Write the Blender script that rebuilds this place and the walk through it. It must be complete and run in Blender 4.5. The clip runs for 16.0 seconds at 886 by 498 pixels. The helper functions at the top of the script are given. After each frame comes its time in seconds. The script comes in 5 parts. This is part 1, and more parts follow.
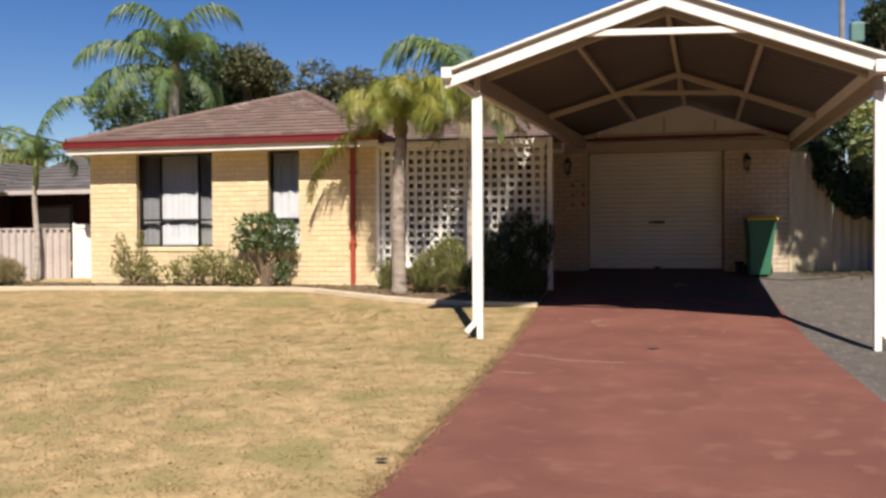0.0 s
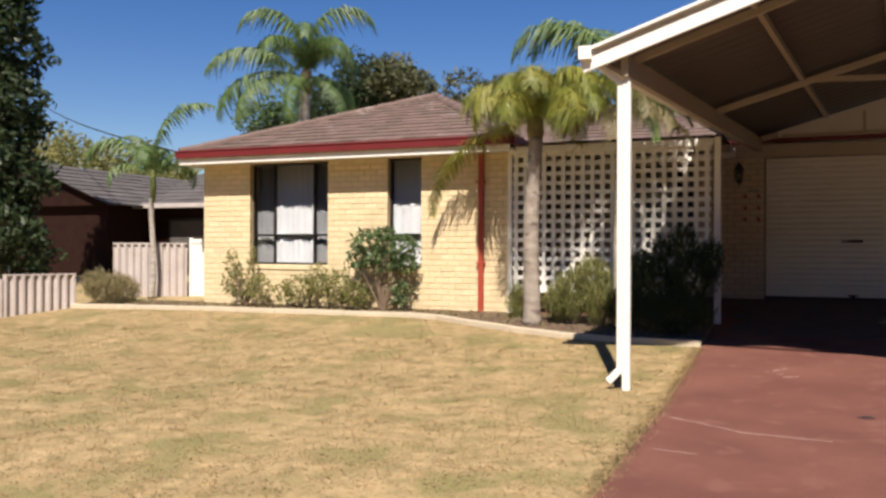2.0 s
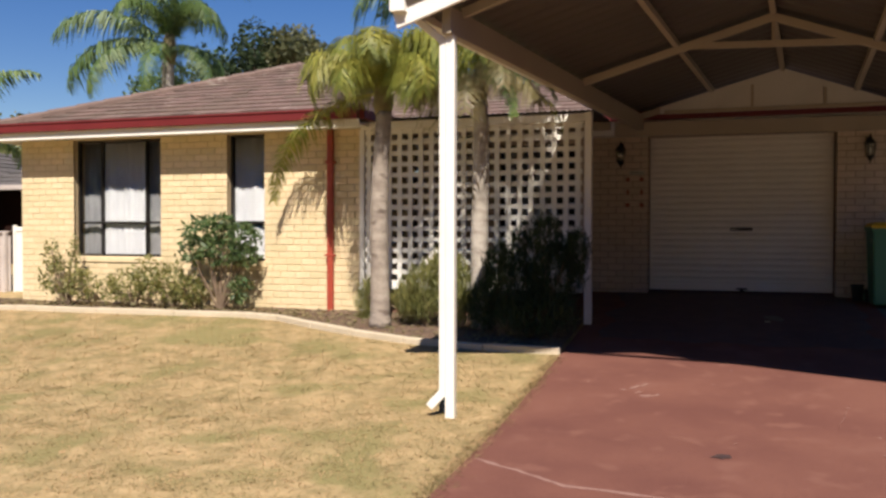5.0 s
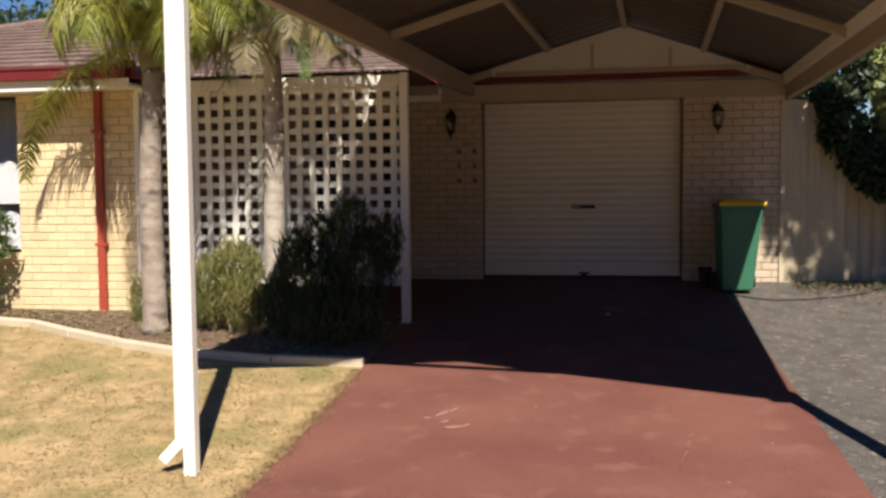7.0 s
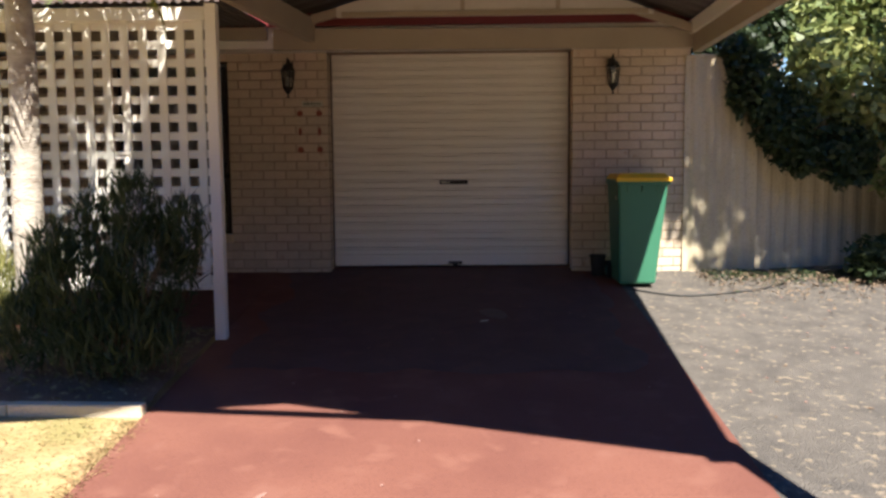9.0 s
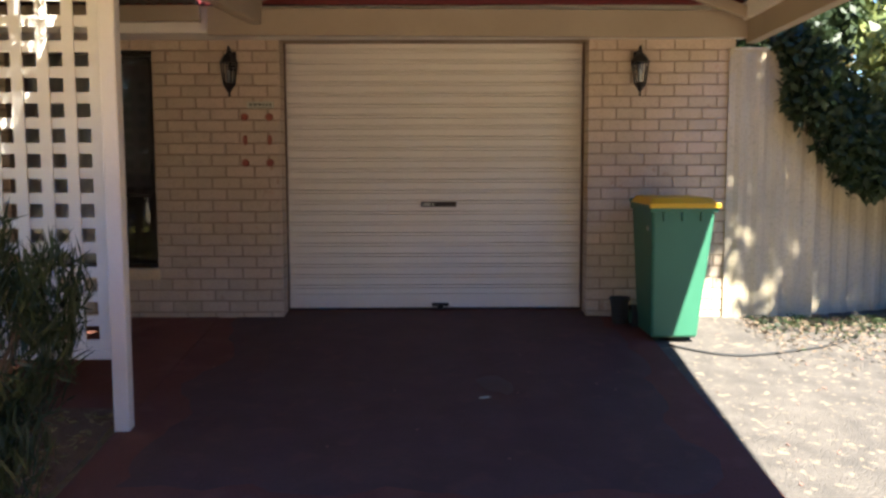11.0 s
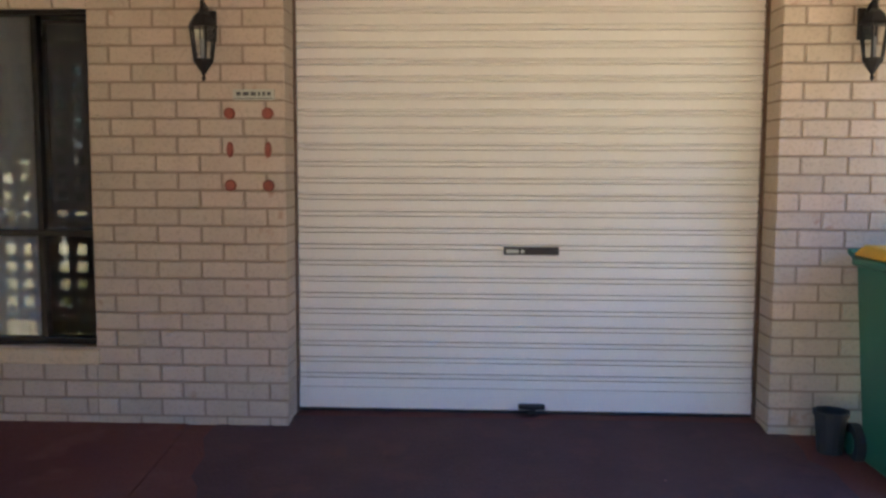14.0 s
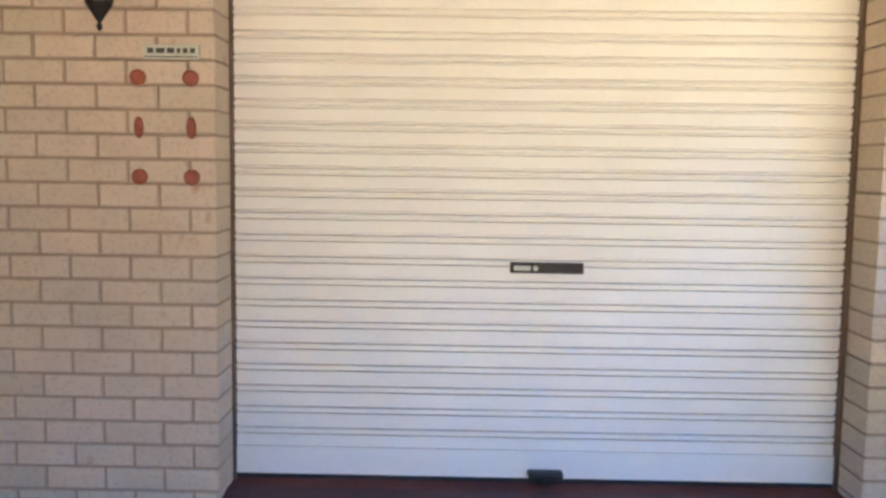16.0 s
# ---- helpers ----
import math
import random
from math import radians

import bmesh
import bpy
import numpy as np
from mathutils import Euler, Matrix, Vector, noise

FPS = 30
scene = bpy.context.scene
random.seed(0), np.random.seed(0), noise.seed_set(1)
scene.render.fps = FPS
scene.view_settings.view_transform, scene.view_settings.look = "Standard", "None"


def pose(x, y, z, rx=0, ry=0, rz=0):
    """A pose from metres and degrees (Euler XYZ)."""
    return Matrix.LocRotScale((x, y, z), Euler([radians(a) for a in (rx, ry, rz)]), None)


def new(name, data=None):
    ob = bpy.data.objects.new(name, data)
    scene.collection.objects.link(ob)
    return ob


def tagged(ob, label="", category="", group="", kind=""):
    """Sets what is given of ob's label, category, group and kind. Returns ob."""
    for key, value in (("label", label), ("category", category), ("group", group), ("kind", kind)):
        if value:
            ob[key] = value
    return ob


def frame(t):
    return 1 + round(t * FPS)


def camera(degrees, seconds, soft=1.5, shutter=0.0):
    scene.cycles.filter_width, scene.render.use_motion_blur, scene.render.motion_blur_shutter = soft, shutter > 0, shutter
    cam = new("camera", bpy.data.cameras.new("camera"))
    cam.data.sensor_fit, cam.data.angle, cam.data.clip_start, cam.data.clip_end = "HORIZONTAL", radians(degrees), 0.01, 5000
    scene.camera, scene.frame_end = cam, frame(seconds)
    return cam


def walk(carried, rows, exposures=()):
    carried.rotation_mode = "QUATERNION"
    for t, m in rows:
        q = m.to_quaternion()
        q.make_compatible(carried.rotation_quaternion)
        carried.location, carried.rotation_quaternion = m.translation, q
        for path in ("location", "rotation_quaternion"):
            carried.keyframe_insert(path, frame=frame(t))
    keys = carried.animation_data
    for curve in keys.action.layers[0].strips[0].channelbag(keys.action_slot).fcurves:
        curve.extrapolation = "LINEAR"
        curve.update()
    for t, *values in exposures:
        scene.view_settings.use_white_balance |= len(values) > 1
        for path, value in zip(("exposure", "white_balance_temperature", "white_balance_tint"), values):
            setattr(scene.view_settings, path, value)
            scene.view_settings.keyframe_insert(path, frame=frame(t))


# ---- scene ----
cam = camera(54.27, 16.0, soft=2.8)
# seconds, place in metres, turn in degrees
ROWS = [
    (0, -0.319, -1.116, 0.625, 89.20, 0.29, 12.73),
    (0.5, -0.401, -0.588, 0.617, 89.59, 0.12, 13.79),
    (1, -0.461, -0.012, 0.643, 89.86, -0.13, 16.12),
    (1.5, -0.560, 0.609, 0.677, 90.14, -0.22, 19.59),
    (2, -0.615, 1.066, 0.713, 90.12, -0.23, 22.92),
    (2.5, -0.634, 1.394, 0.714, 90.08, -0.16, 24.45),
    (3, -0.631, 1.726, 0.721, 89.93, -0.34, 24.26),
    (3.5, -0.524, 2.069, 0.739, 89.70, -0.22, 23.08),
    (4, -0.401, 2.425, 0.777, 89.38, -0.18, 21.60),
    (6.5, 0.163, 4.228, 0.982, 87.50, 0.37, 12.27),
    (7, 0.159, 4.852, 1.013, 86.67, 0.50, 9.83),
    (7.5, 0.195, 5.412, 1.015, 85.92, 0.54, 7.41),
    (8, 0.138, 5.955, 1.022, 85.50, 0.49, 4.74),
    (8.5, 0.149, 6.491, 1.042, 84.93, 0.40, 2.81),
    (9, 0.188, 6.999, 1.072, 84.48, 0.52, 1.64),
    (11.5, -0.007, 9.287, 1.233, 84.74, 0.10, -0.38),
    (12, -0.034, 9.668, 1.258, 85.01, -0.05, 0.56),
    (12.5, -0.070, 10.137, 1.291, 84.86, -0.23, 1.55),
    (13, -0.013, 10.665, 1.287, 85.05, -0.24, 2.91),
    (13.5, -0.078, 11.146, 1.343, 84.61, -0.41, 3.45),
    (14, -0.235, 11.602, 1.344, 84.69, -0.23, 2.67),
    (14.5, -0.304, 12.042, 1.350, 84.65, -0.12, 2.57),
    (15, -0.364, 12.373, 1.349, 84.46, 0.17, 1.75),
    (15.5, -0.393, 12.592, 1.353, 84.29, -0.11, 0.73),
    (16, -0.347, 12.808, 1.311, 84.46, -0.80, 0.93),
]
EXPOSURE = [(0.0, 0.72, 6850, 14), (4.0, 0.7, 6850, 14), (6.5, 0.66, 6850, 13), (7.0, 0.82, 6900, 13), (8.0, 1.4, 6650, 11), (9.0, 1.8, 6650, 10), (11.5, 2.9, 6500, 7), (13.0, 3.42, 5950, 4), (14.0, 3.9, 5550, 0), (15.5, 4.45, 5550, -3), (16.0, 4.75, 5550, -3)]
walk(cam, [(t, pose(*place)) for t, *place in ROWS], EXPOSURE)

# ---- sky and sun ----
SUN_WAY = Vector((-0.80, 2.42, -3.1)).normalized()
sun = new("sun", bpy.data.lights.new("sun", "SUN"))
sun.data.energy, sun.data.angle, sun.data.color = 5.0, radians(0.55), (1.0, 0.96, 0.89)
sun.matrix_world = Matrix.Translation((4, -8, 14)) @ SUN_WAY.to_track_quat("-Z", "Y").to_matrix().to_4x4()
world = bpy.data.worlds.new("sky")
scene.world = world
world.use_nodes = True
sky = world.node_tree.nodes.new("ShaderNodeTexSky")
sky.sky_type, sky.sun_disc = "NISHITA", False
sky.sun_elevation, sky.sun_rotation = math.asin(-SUN_WAY.z), math.atan2(-SUN_WAY.x, -SUN_WAY.y)
sky.air_density, sky.dust_density, sky.ozone_density = 1.0, 0.0, 3.0
back = world.node_tree.nodes["Background"]
back.inputs["Strength"].default_value = 0.059
deep = world.node_tree.nodes.new("ShaderNodeHueSaturation")
deep.inputs["Saturation"].default_value = 1.35
deep.inputs["Hue"].default_value = 0.515
world.node_tree.links.new(sky.outputs[0], deep.inputs["Color"])
world.node_tree.links.new(deep.outputs[0], back.inputs["Color"])


# ---- materials ----
def surface(name, a, b, scale=3.0, rough=0.7, bump=0.3, fine=60.0, metallic=0.0, random_tint=0.0, spots=None, spot_scale=1.0, spot_size=0.6, stretch=(1, 1, 1), island=0.0, depth=0.01, spec=0.4, grain_mix=0.6):
    """A node material: two base colours mixed at a coarse and a fine scale, a bump, and stains of a third colour."""
    m = bpy.data.materials.new(name)
    m.use_nodes = True
    n, l = m.node_tree.nodes, m.node_tree.links
    bsdf = n["Principled BSDF"]
    geo = n.new("ShaderNodeTexCoord")
    mapping = n.new("ShaderNodeMapping")
    mapping.inputs["Scale"].default_value = stretch
    l.new(geo.outputs["Object"], mapping.inputs[0])
    place = mapping.outputs[0]
    if random_tint:
        # each piece takes its own stretch of the grain
        shift = n.new("ShaderNodeVectorMath")
        shift.operation = "MULTIPLY_ADD"
        shift.inputs[1].default_value = (41.0, 23.0, 57.0)
        l.new(n.new("ShaderNodeObjectInfo").outputs["Random"], shift.inputs[0])
        l.new(mapping.outputs[0], shift.inputs[2])
        place = shift.outputs[0]

    def tex(s, detail=4.0):
        t = n.new("ShaderNodeTexNoise")
        t.inputs["Scale"].default_value, t.inputs["Detail"].default_value = s, detail
        l.new(place, t.inputs["Vector"])
        return t

    def mix(fac, c1, c2, kind="MIX"):
        x = n.new("ShaderNodeMix")
        x.data_type, x.blend_type = "RGBA", kind
        for sock, v in ((x.inputs[0], fac), (x.inputs[6], c1), (x.inputs[7], c2)):
            if hasattr(v, "is_output"):
                l.new(v, sock)
            elif isinstance(v, float):
                sock.default_value = v
            else:
                sock.default_value = (*v, 1)
        return x.outputs[2]

    def ramp(src, lo, hi):
        r = n.new("ShaderNodeMapRange")
        r.inputs["From Min"].default_value, r.inputs["From Max"].default_value = lo, hi
        l.new(src, r.inputs["Value"])
        return r.outputs[0]

    coarse, grain = tex(scale), tex(fine, 6.0)
    col = mix(ramp(coarse.outputs[0], 0.32, 0.68), a, b)
    dark = [c * 0.72 for c in b]
    f = ramp(grain.outputs[0], 0.5, 0.75)
    half = n.new("ShaderNodeMath")
    half.operation = "MULTIPLY"
    half.inputs[1].default_value = grain_mix
    l.new(f, half.inputs[0])
    col = mix(half.outputs[0], col, dark)
    if spots:
        s = tex(spot_scale, 5.0)
        col = mix(ramp(s.outputs[0], spot_size, spot_size + 0.12), col, spots)
    if random_tint or island:
        src = n.new("ShaderNodeObjectInfo").outputs["Random"] if random_tint else n.new("ShaderNodeNewGeometry").outputs["Random Per Island"]
        amount = random_tint or island
        h = n.new("ShaderNodeHueSaturation")
        v = n.new("ShaderNodeMapRange")
        v.inputs["To Min"].default_value, v.inputs["To Max"].default_value = 1 - amount, 1 + amount
        l.new(src, v.inputs["Value"])
        l.new(v.outputs[0], h.inputs["Value"])
        w = n.new("ShaderNodeMapRange")
        w.inputs["To Min"].default_value, w.inputs["To Max"].default_value = 0.5 + amount * 0.07, 0.5 - amount * 0.07
        l.new(src, w.inputs["Value"])
        l.new(w.outputs[0], h.inputs["Hue"])
        l.new(col, h.inputs["Color"])
        col = h.outputs[0]
    l.new(col, bsdf.inputs["Base Color"])
    bsdf.inputs["Roughness"].default_value, bsdf.inputs["Metallic"].default_value = rough, metallic
    bsdf.inputs["Specular IOR Level"].default_value = spec
    if bump:
        bp = n.new("ShaderNodeBump")
        bp.inputs["Strength"].default_value, bp.inputs["Distance"].default_value = bump, depth
        l.new(grain.outputs[0], bp.inputs["Height"])
        l.new(bp.outputs[0], bsdf.inputs["Normal"])
    return m


def leaf_surface(name, a, b, scale=2.0, rough=0.5, through_light=0.35, vary=0.35):
    """Foliage: two greens, varied leaf by leaf, with some light passing through."""
    m = surface(name, a, b, scale=scale, rough=rough, bump=0.0, island=vary)
    n, l = m.node_tree.nodes, m.node_tree.links
    bsdf = n["Principled BSDF"]
    tr, add = n.new("ShaderNodeBsdfTranslucent"), n.new("ShaderNodeMixShader")
    l.new(bsdf.inputs["Base Color"].links[0].from_socket, tr.inputs["Color"])
    add.inputs[0].default_value = through_light
    l.new(bsdf.outputs[0], add.inputs[1])
    l.new(tr.outputs[0], add.inputs[2])
    l.new(add.outputs[0], n["Material Output"].inputs["Surface"])
    return m


def glass_surface(name, tint, rough=0.02):
    m = bpy.data.materials.new(name)
    m.use_nodes = True
    n, l = m.node_tree.nodes, m.node_tree.links
    clear, gloss, x = n.new("ShaderNodeBsdfTransparent"), n.new("ShaderNodeBsdfGlossy"), n.new("ShaderNodeMixShader")
    edge, power, scaled = n.new("ShaderNodeLayerWeight"), n.new("ShaderNodeMath"), n.new("ShaderNodeMath")
    clear.inputs[0].default_value = (*tint, 1)
    gloss.inputs["Roughness"].default_value = rough
    power.operation, power.inputs[1].default_value = "POWER", 4.0
    scaled.operation, scaled.inputs[1].default_value, scaled.inputs[2].default_value = "MULTIPLY_ADD", 0.6, 0.075
    l.new(edge.outputs["Facing"], power.inputs[0])
    l.new(power.outputs[0], scaled.inputs[0])
    l.new(scaled.outputs[0], x.inputs[0])
    l.new(clear.outputs[0], x.inputs[1])
    l.new(gloss.outputs[0], x.inputs[2])
    l.new(x.outputs[0], n["Material Output"].inputs["Surface"])
    return m


# Same brick and mortar twice: sunlit front painted paler, shaded garage duller.
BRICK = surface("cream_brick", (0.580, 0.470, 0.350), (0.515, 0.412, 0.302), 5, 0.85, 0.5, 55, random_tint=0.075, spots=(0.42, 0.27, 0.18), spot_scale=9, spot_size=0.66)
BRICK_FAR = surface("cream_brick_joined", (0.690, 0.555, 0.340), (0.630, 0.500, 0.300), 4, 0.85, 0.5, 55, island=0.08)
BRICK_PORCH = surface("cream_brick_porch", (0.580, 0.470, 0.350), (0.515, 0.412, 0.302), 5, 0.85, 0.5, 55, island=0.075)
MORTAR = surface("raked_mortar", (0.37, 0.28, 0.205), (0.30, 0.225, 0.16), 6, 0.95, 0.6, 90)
MORTAR_SUNLIT = surface("sunlit_front_mortar", (0.55, 0.43, 0.265), (0.49, 0.375, 0.23), 6, 0.95, 0.6, 90)
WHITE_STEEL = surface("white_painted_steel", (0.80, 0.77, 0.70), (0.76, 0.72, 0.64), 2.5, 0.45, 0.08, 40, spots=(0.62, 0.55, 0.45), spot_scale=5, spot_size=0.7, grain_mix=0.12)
# Cream paint darkened towards brown for the shade under the carport roof.
CREAM_SHADED = surface("shaded_cream_paint", (0.37, 0.305, 0.22), (0.335, 0.275, 0.2), 2.5, 0.5, 0.08, 40, grain_mix=0.12)
# Sheet colour taken well below grey steel to deepen the shade beneath it.
ROOF_UNDER = surface("shaded_sheet_underside", (0.098, 0.080, 0.066), (0.083, 0.068, 0.056), 1.2, 0.5, 0.1, 30)
DOOR_CREAM = surface("cream_roller_curtain", (0.79, 0.745, 0.655), (0.75, 0.705, 0.615), 1.6, 0.42, 0.05, 35, grain_mix=0.12)
# Gable sheet toned down from white to carry the shade behind the trusses.
GABLE_SHADED = surface("shaded_gable_sheet", (0.56, 0.52, 0.46), (0.50, 0.46, 0.40), 2.0, 0.5, 0.08, 40, spots=(0.42, 0.37, 0.30), spot_scale=4, spot_size=0.68, grain_mix=0.12)
RED_FASCIA = surface("dark_red_fascia_paint", (0.145, 0.015, 0.015), (0.12, 0.012, 0.012), 2, 0.5, 0.08, 30, grain_mix=0.12)
RED_PIPE = surface("brick_red_downpipe_paint", (0.36, 0.06, 0.035), (0.30, 0.05, 0.03), 2, 0.45, 0.08, 30, grain_mix=0.12)
SOFFIT = surface("white_soffit_paint", (0.78, 0.75, 0.68), (0.72, 0.69, 0.62), 2, 0.6, 0.1, 30, grain_mix=0.12)
TILE = surface("brown_concrete_roof_tile", (0.176, 0.119, 0.095), (0.132, 0.088, 0.072), 3.5, 0.85, 0.6, 25, island=0.16, spots=(0.32, 0.27, 0.22), spot_scale=3, spot_size=0.62)
GREY_TILE = surface("grey_concrete_roof_tile", (0.115, 0.10, 0.093), (0.082, 0.074, 0.068), 2.0, 0.85, 0.6, 25, island=0.15)
DARK_FRAME = surface("dark_bronze_aluminium", (0.035, 0.03, 0.028), (0.025, 0.022, 0.02), 4, 0.35, 0.05, 60, metallic=0.6)
GLASS = glass_surface("window_glass", (0.965, 0.975, 0.975))
CURTAIN = surface("white_curtain_cloth", (0.80, 0.80, 0.80), (0.70, 0.71, 0.73), 3, 0.9, 0.3, 80, stretch=(6, 6, 0.6), grain_mix=0.12)
CURTAIN_GREY = surface("grey_sheer_cloth", (0.33, 0.33, 0.335), (0.26, 0.26, 0.27), 3, 0.9, 0.3, 80, stretch=(6, 6, 0.6), grain_mix=0.12)
# Room colour kept near black: the indoor dimness is painted in.
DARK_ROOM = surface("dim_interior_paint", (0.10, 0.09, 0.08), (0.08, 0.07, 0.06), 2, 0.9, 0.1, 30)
SCREEN = surface("dark_fly_screen_mesh", (0.05, 0.05, 0.05), (0.04, 0.04, 0.04), 3, 0.7, 0.4, 400)
DRIVE = surface("red_painted_concrete", (0.174, 0.074, 0.054), (0.134, 0.054, 0.042), 1.3, 0.85, 0.5, 70, spots=(0.176, 0.078, 0.058), spot_scale=4.0, spot_size=0.56, spec=0.15)
# Duller concrete tone that paints deeper shade onto the parking slab.
DRIVE_SHADED = surface("shaded_red_concrete", (0.105, 0.060, 0.053), (0.080, 0.046, 0.042), 4, 0.7, 0.4, 60, spots=(0.115, 0.06, 0.05), spot_scale=6, spot_size=0.55, spec=0.2)
ASPHALT = surface("worn_grey_asphalt", (0.135, 0.119, 0.103), (0.088, 0.079, 0.071), 5, 0.92, 1.0, 70, spots=(0.25, 0.20, 0.145), spot_scale=17, spot_size=0.58, depth=0.02, grain_mix=0.9, spec=0.2)
LAWN = surface("dry_lawn_soil", (0.430, 0.300, 0.150), (0.235, 0.178, 0.078), 5.0, 0.95, 0.7, 22, spots=(0.215, 0.180, 0.070), spot_scale=1.3, spot_size=0.5, depth=0.02, grain_mix=0.4)
STRAW = leaf_surface("dry_grass_blades", (0.47, 0.335, 0.17), (0.27, 0.21, 0.095), 3.4, 0.8, 0.4, 0.3)
SOIL = surface("bark_mulch_soil", (0.170, 0.106, 0.068), (0.111, 0.072, 0.051), 6, 0.95, 1.0, 40, depth=0.03, spots=(0.34, 0.25, 0.17), spot_scale=14, spot_size=0.62)
KERB = surface("cream_concrete_kerb", (0.546, 0.458, 0.334), (0.484, 0.405, 0.290), 3, 0.85, 0.4, 50, spots=(0.42, 0.34, 0.24), spot_scale=4, spot_size=0.66)
LATTICE = surface("cream_painted_timber", (0.83, 0.80, 0.72), (0.78, 0.74, 0.66), 3, 0.55, 0.15, 40, grain_mix=0.12)
BLACK_METAL = surface("black_wrought_metal", (0.022, 0.02, 0.018), (0.03, 0.027, 0.024), 5, 0.45, 0.2, 60, metallic=0.5)
LAMP_GLASS = surface("frosted_lamp_glass", (0.30, 0.30, 0.28), (0.25, 0.25, 0.24), 6, 0.25, 0.0, 30)
BIN_GREEN = surface("green_bin_plastic", (0.042, 0.170, 0.100), (0.036, 0.145, 0.085), 2, 0.45, 0.15, 90, grain_mix=0.12)
BIN_YELLOW = surface("yellow_bin_lid_plastic", (0.72, 0.42, 0.02), (0.62, 0.36, 0.02), 2, 0.45, 0.15, 90, grain_mix=0.12)
RUBBER = surface("black_rubber", (0.02, 0.02, 0.02), (0.03, 0.03, 0.03), 5, 0.7, 0.3, 60)
TERRACOTTA = surface("terracotta_ornament", (0.33, 0.10, 0.06), (0.25, 0.075, 0.05), 12, 0.8, 0.5, 80)
SIGN_WHITE = surface("aged_white_sign", (0.55, 0.55, 0.44), (0.48, 0.48, 0.38), 8, 0.6, 0.1, 60)
INK = surface("dark_sign_ink", (0.06, 0.06, 0.05), (0.08, 0.08, 0.07), 8, 0.7, 0.0, 60)
FENCE_SHEET = surface("cream_fibre_cement_fence", (0.56, 0.475, 0.33), (0.48, 0.40, 0.27), 1.5, 0.75, 0.3, 40, spots=(0.42, 0.36, 0.26), spot_scale=2.4, spot_size=0.64)
GREY_FENCE = surface("weathered_grey_fence", (0.50, 0.44, 0.40), (0.42, 0.36, 0.32), 2.0, 0.85, 0.5, 40)
# Dark brick deepened to near black for the shade on the neighbour's house.
DARK_BRICK_SHADED = surface("shaded_brown_brick", (0.026, 0.011, 0.008), (0.019, 0.008, 0.006), 4, 0.95, 0.4, 30, spec=0.1)
PALM_BARK = surface("grey_palm_bark", (0.50, 0.45, 0.385), (0.33, 0.285, 0.235), 5, 0.95, 0.9, 30, stretch=(1, 1, 2.5), depth=0.02, spots=(0.22, 0.175, 0.14), spot_scale=7, spot_size=0.6)
CROWNSHAFT = surface("green_brown_frond_bases", (0.22, 0.20, 0.09), (0.16, 0.12, 0.06), 6, 0.8, 0.5, 30)
FROND = leaf_surface("palm_frond_green", (0.15, 0.22, 0.07), (0.10, 0.17, 0.05), 1.5)
FROND_YELLOW = leaf_surface("palm_frond_yellowing", (0.36, 0.33, 0.06), (0.22, 0.25, 0.05), 1.2)
FROND_DRY = leaf_surface("palm_frond_dry", (0.30, 0.24, 0.12), (0.21, 0.18, 0.08), 1.4)
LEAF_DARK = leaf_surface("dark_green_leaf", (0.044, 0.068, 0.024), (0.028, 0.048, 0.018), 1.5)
LEAF_ROSE = leaf_surface("rose_leaf", (0.11, 0.16, 0.06), (0.07, 0.12, 0.04), 2)
LEAF_OLIVE = leaf_surface("olive_grassy_leaf", (0.27, 0.26, 0.09), (0.19, 0.20, 0.065), 2, 0.5, 0.45)
LEAF_DRY = leaf_surface("dry_olive_leaf", (0.30, 0.25, 0.12), (0.22, 0.19, 0.09), 2)
LEAF_GUM = leaf_surface("gum_tree_leaf", (0.125, 0.125, 0.055), (0.075, 0.085, 0.035), 1.2)
LEAF_CREEPER = leaf_surface("creeper_leaf", (0.30, 0.32, 0.11), (0.18, 0.23, 0.08), 2)
WOOD_STEM = surface("brown_woody_stem", (0.20, 0.14, 0.09), (0.13, 0.09, 0.06), 8, 0.9, 0.6, 40)
OIL = surface("dark_oil_stain", (0.05, 0.03, 0.03), (0.065, 0.04, 0.038), 6, 0.5, 0.1, 60)
PALE_MARK = surface("pale_scuff", (0.27, 0.155, 0.125), (0.22, 0.115, 0.092), 12, 0.85, 0.3, 60)
POLE_GREY = surface("grey_timber_pole", (0.25, 0.23, 0.21), (0.19, 0.17, 0.15), 3, 0.9, 0.4, 30)
GREEN_STEEL = surface("green_grey_transformer", (0.10, 0.20, 0.17), (0.08, 0.16, 0.14), 3, 0.5, 0.1, 30)

# ---- building helpers ----
WORLD_OF = {}


def thing(name, label, category, at=(0, 0, 0), group="", kind=""):
    """An empty at the thing's base, under which its parts go; parts are given in world metres."""
    ob = new(name)
    ob.empty_display_size = 0.1
    ob.matrix_basis = Matrix.Translation(at)
    WORLD_OF[ob] = Matrix.Translation(at)
    return tagged(ob, label, category, group, kind)


def finish(name, bm, material, smooth=False):
    me = bpy.data.meshes.new(name)
    bmesh.ops.recalc_face_normals(bm, faces=bm.faces)
    bm.to_mesh(me)
    bm.free()
    for m in material if isinstance(material, (list, tuple)) else (material,):
        me.materials.append(m)
    if smooth:
        me.shade_smooth()
    return me


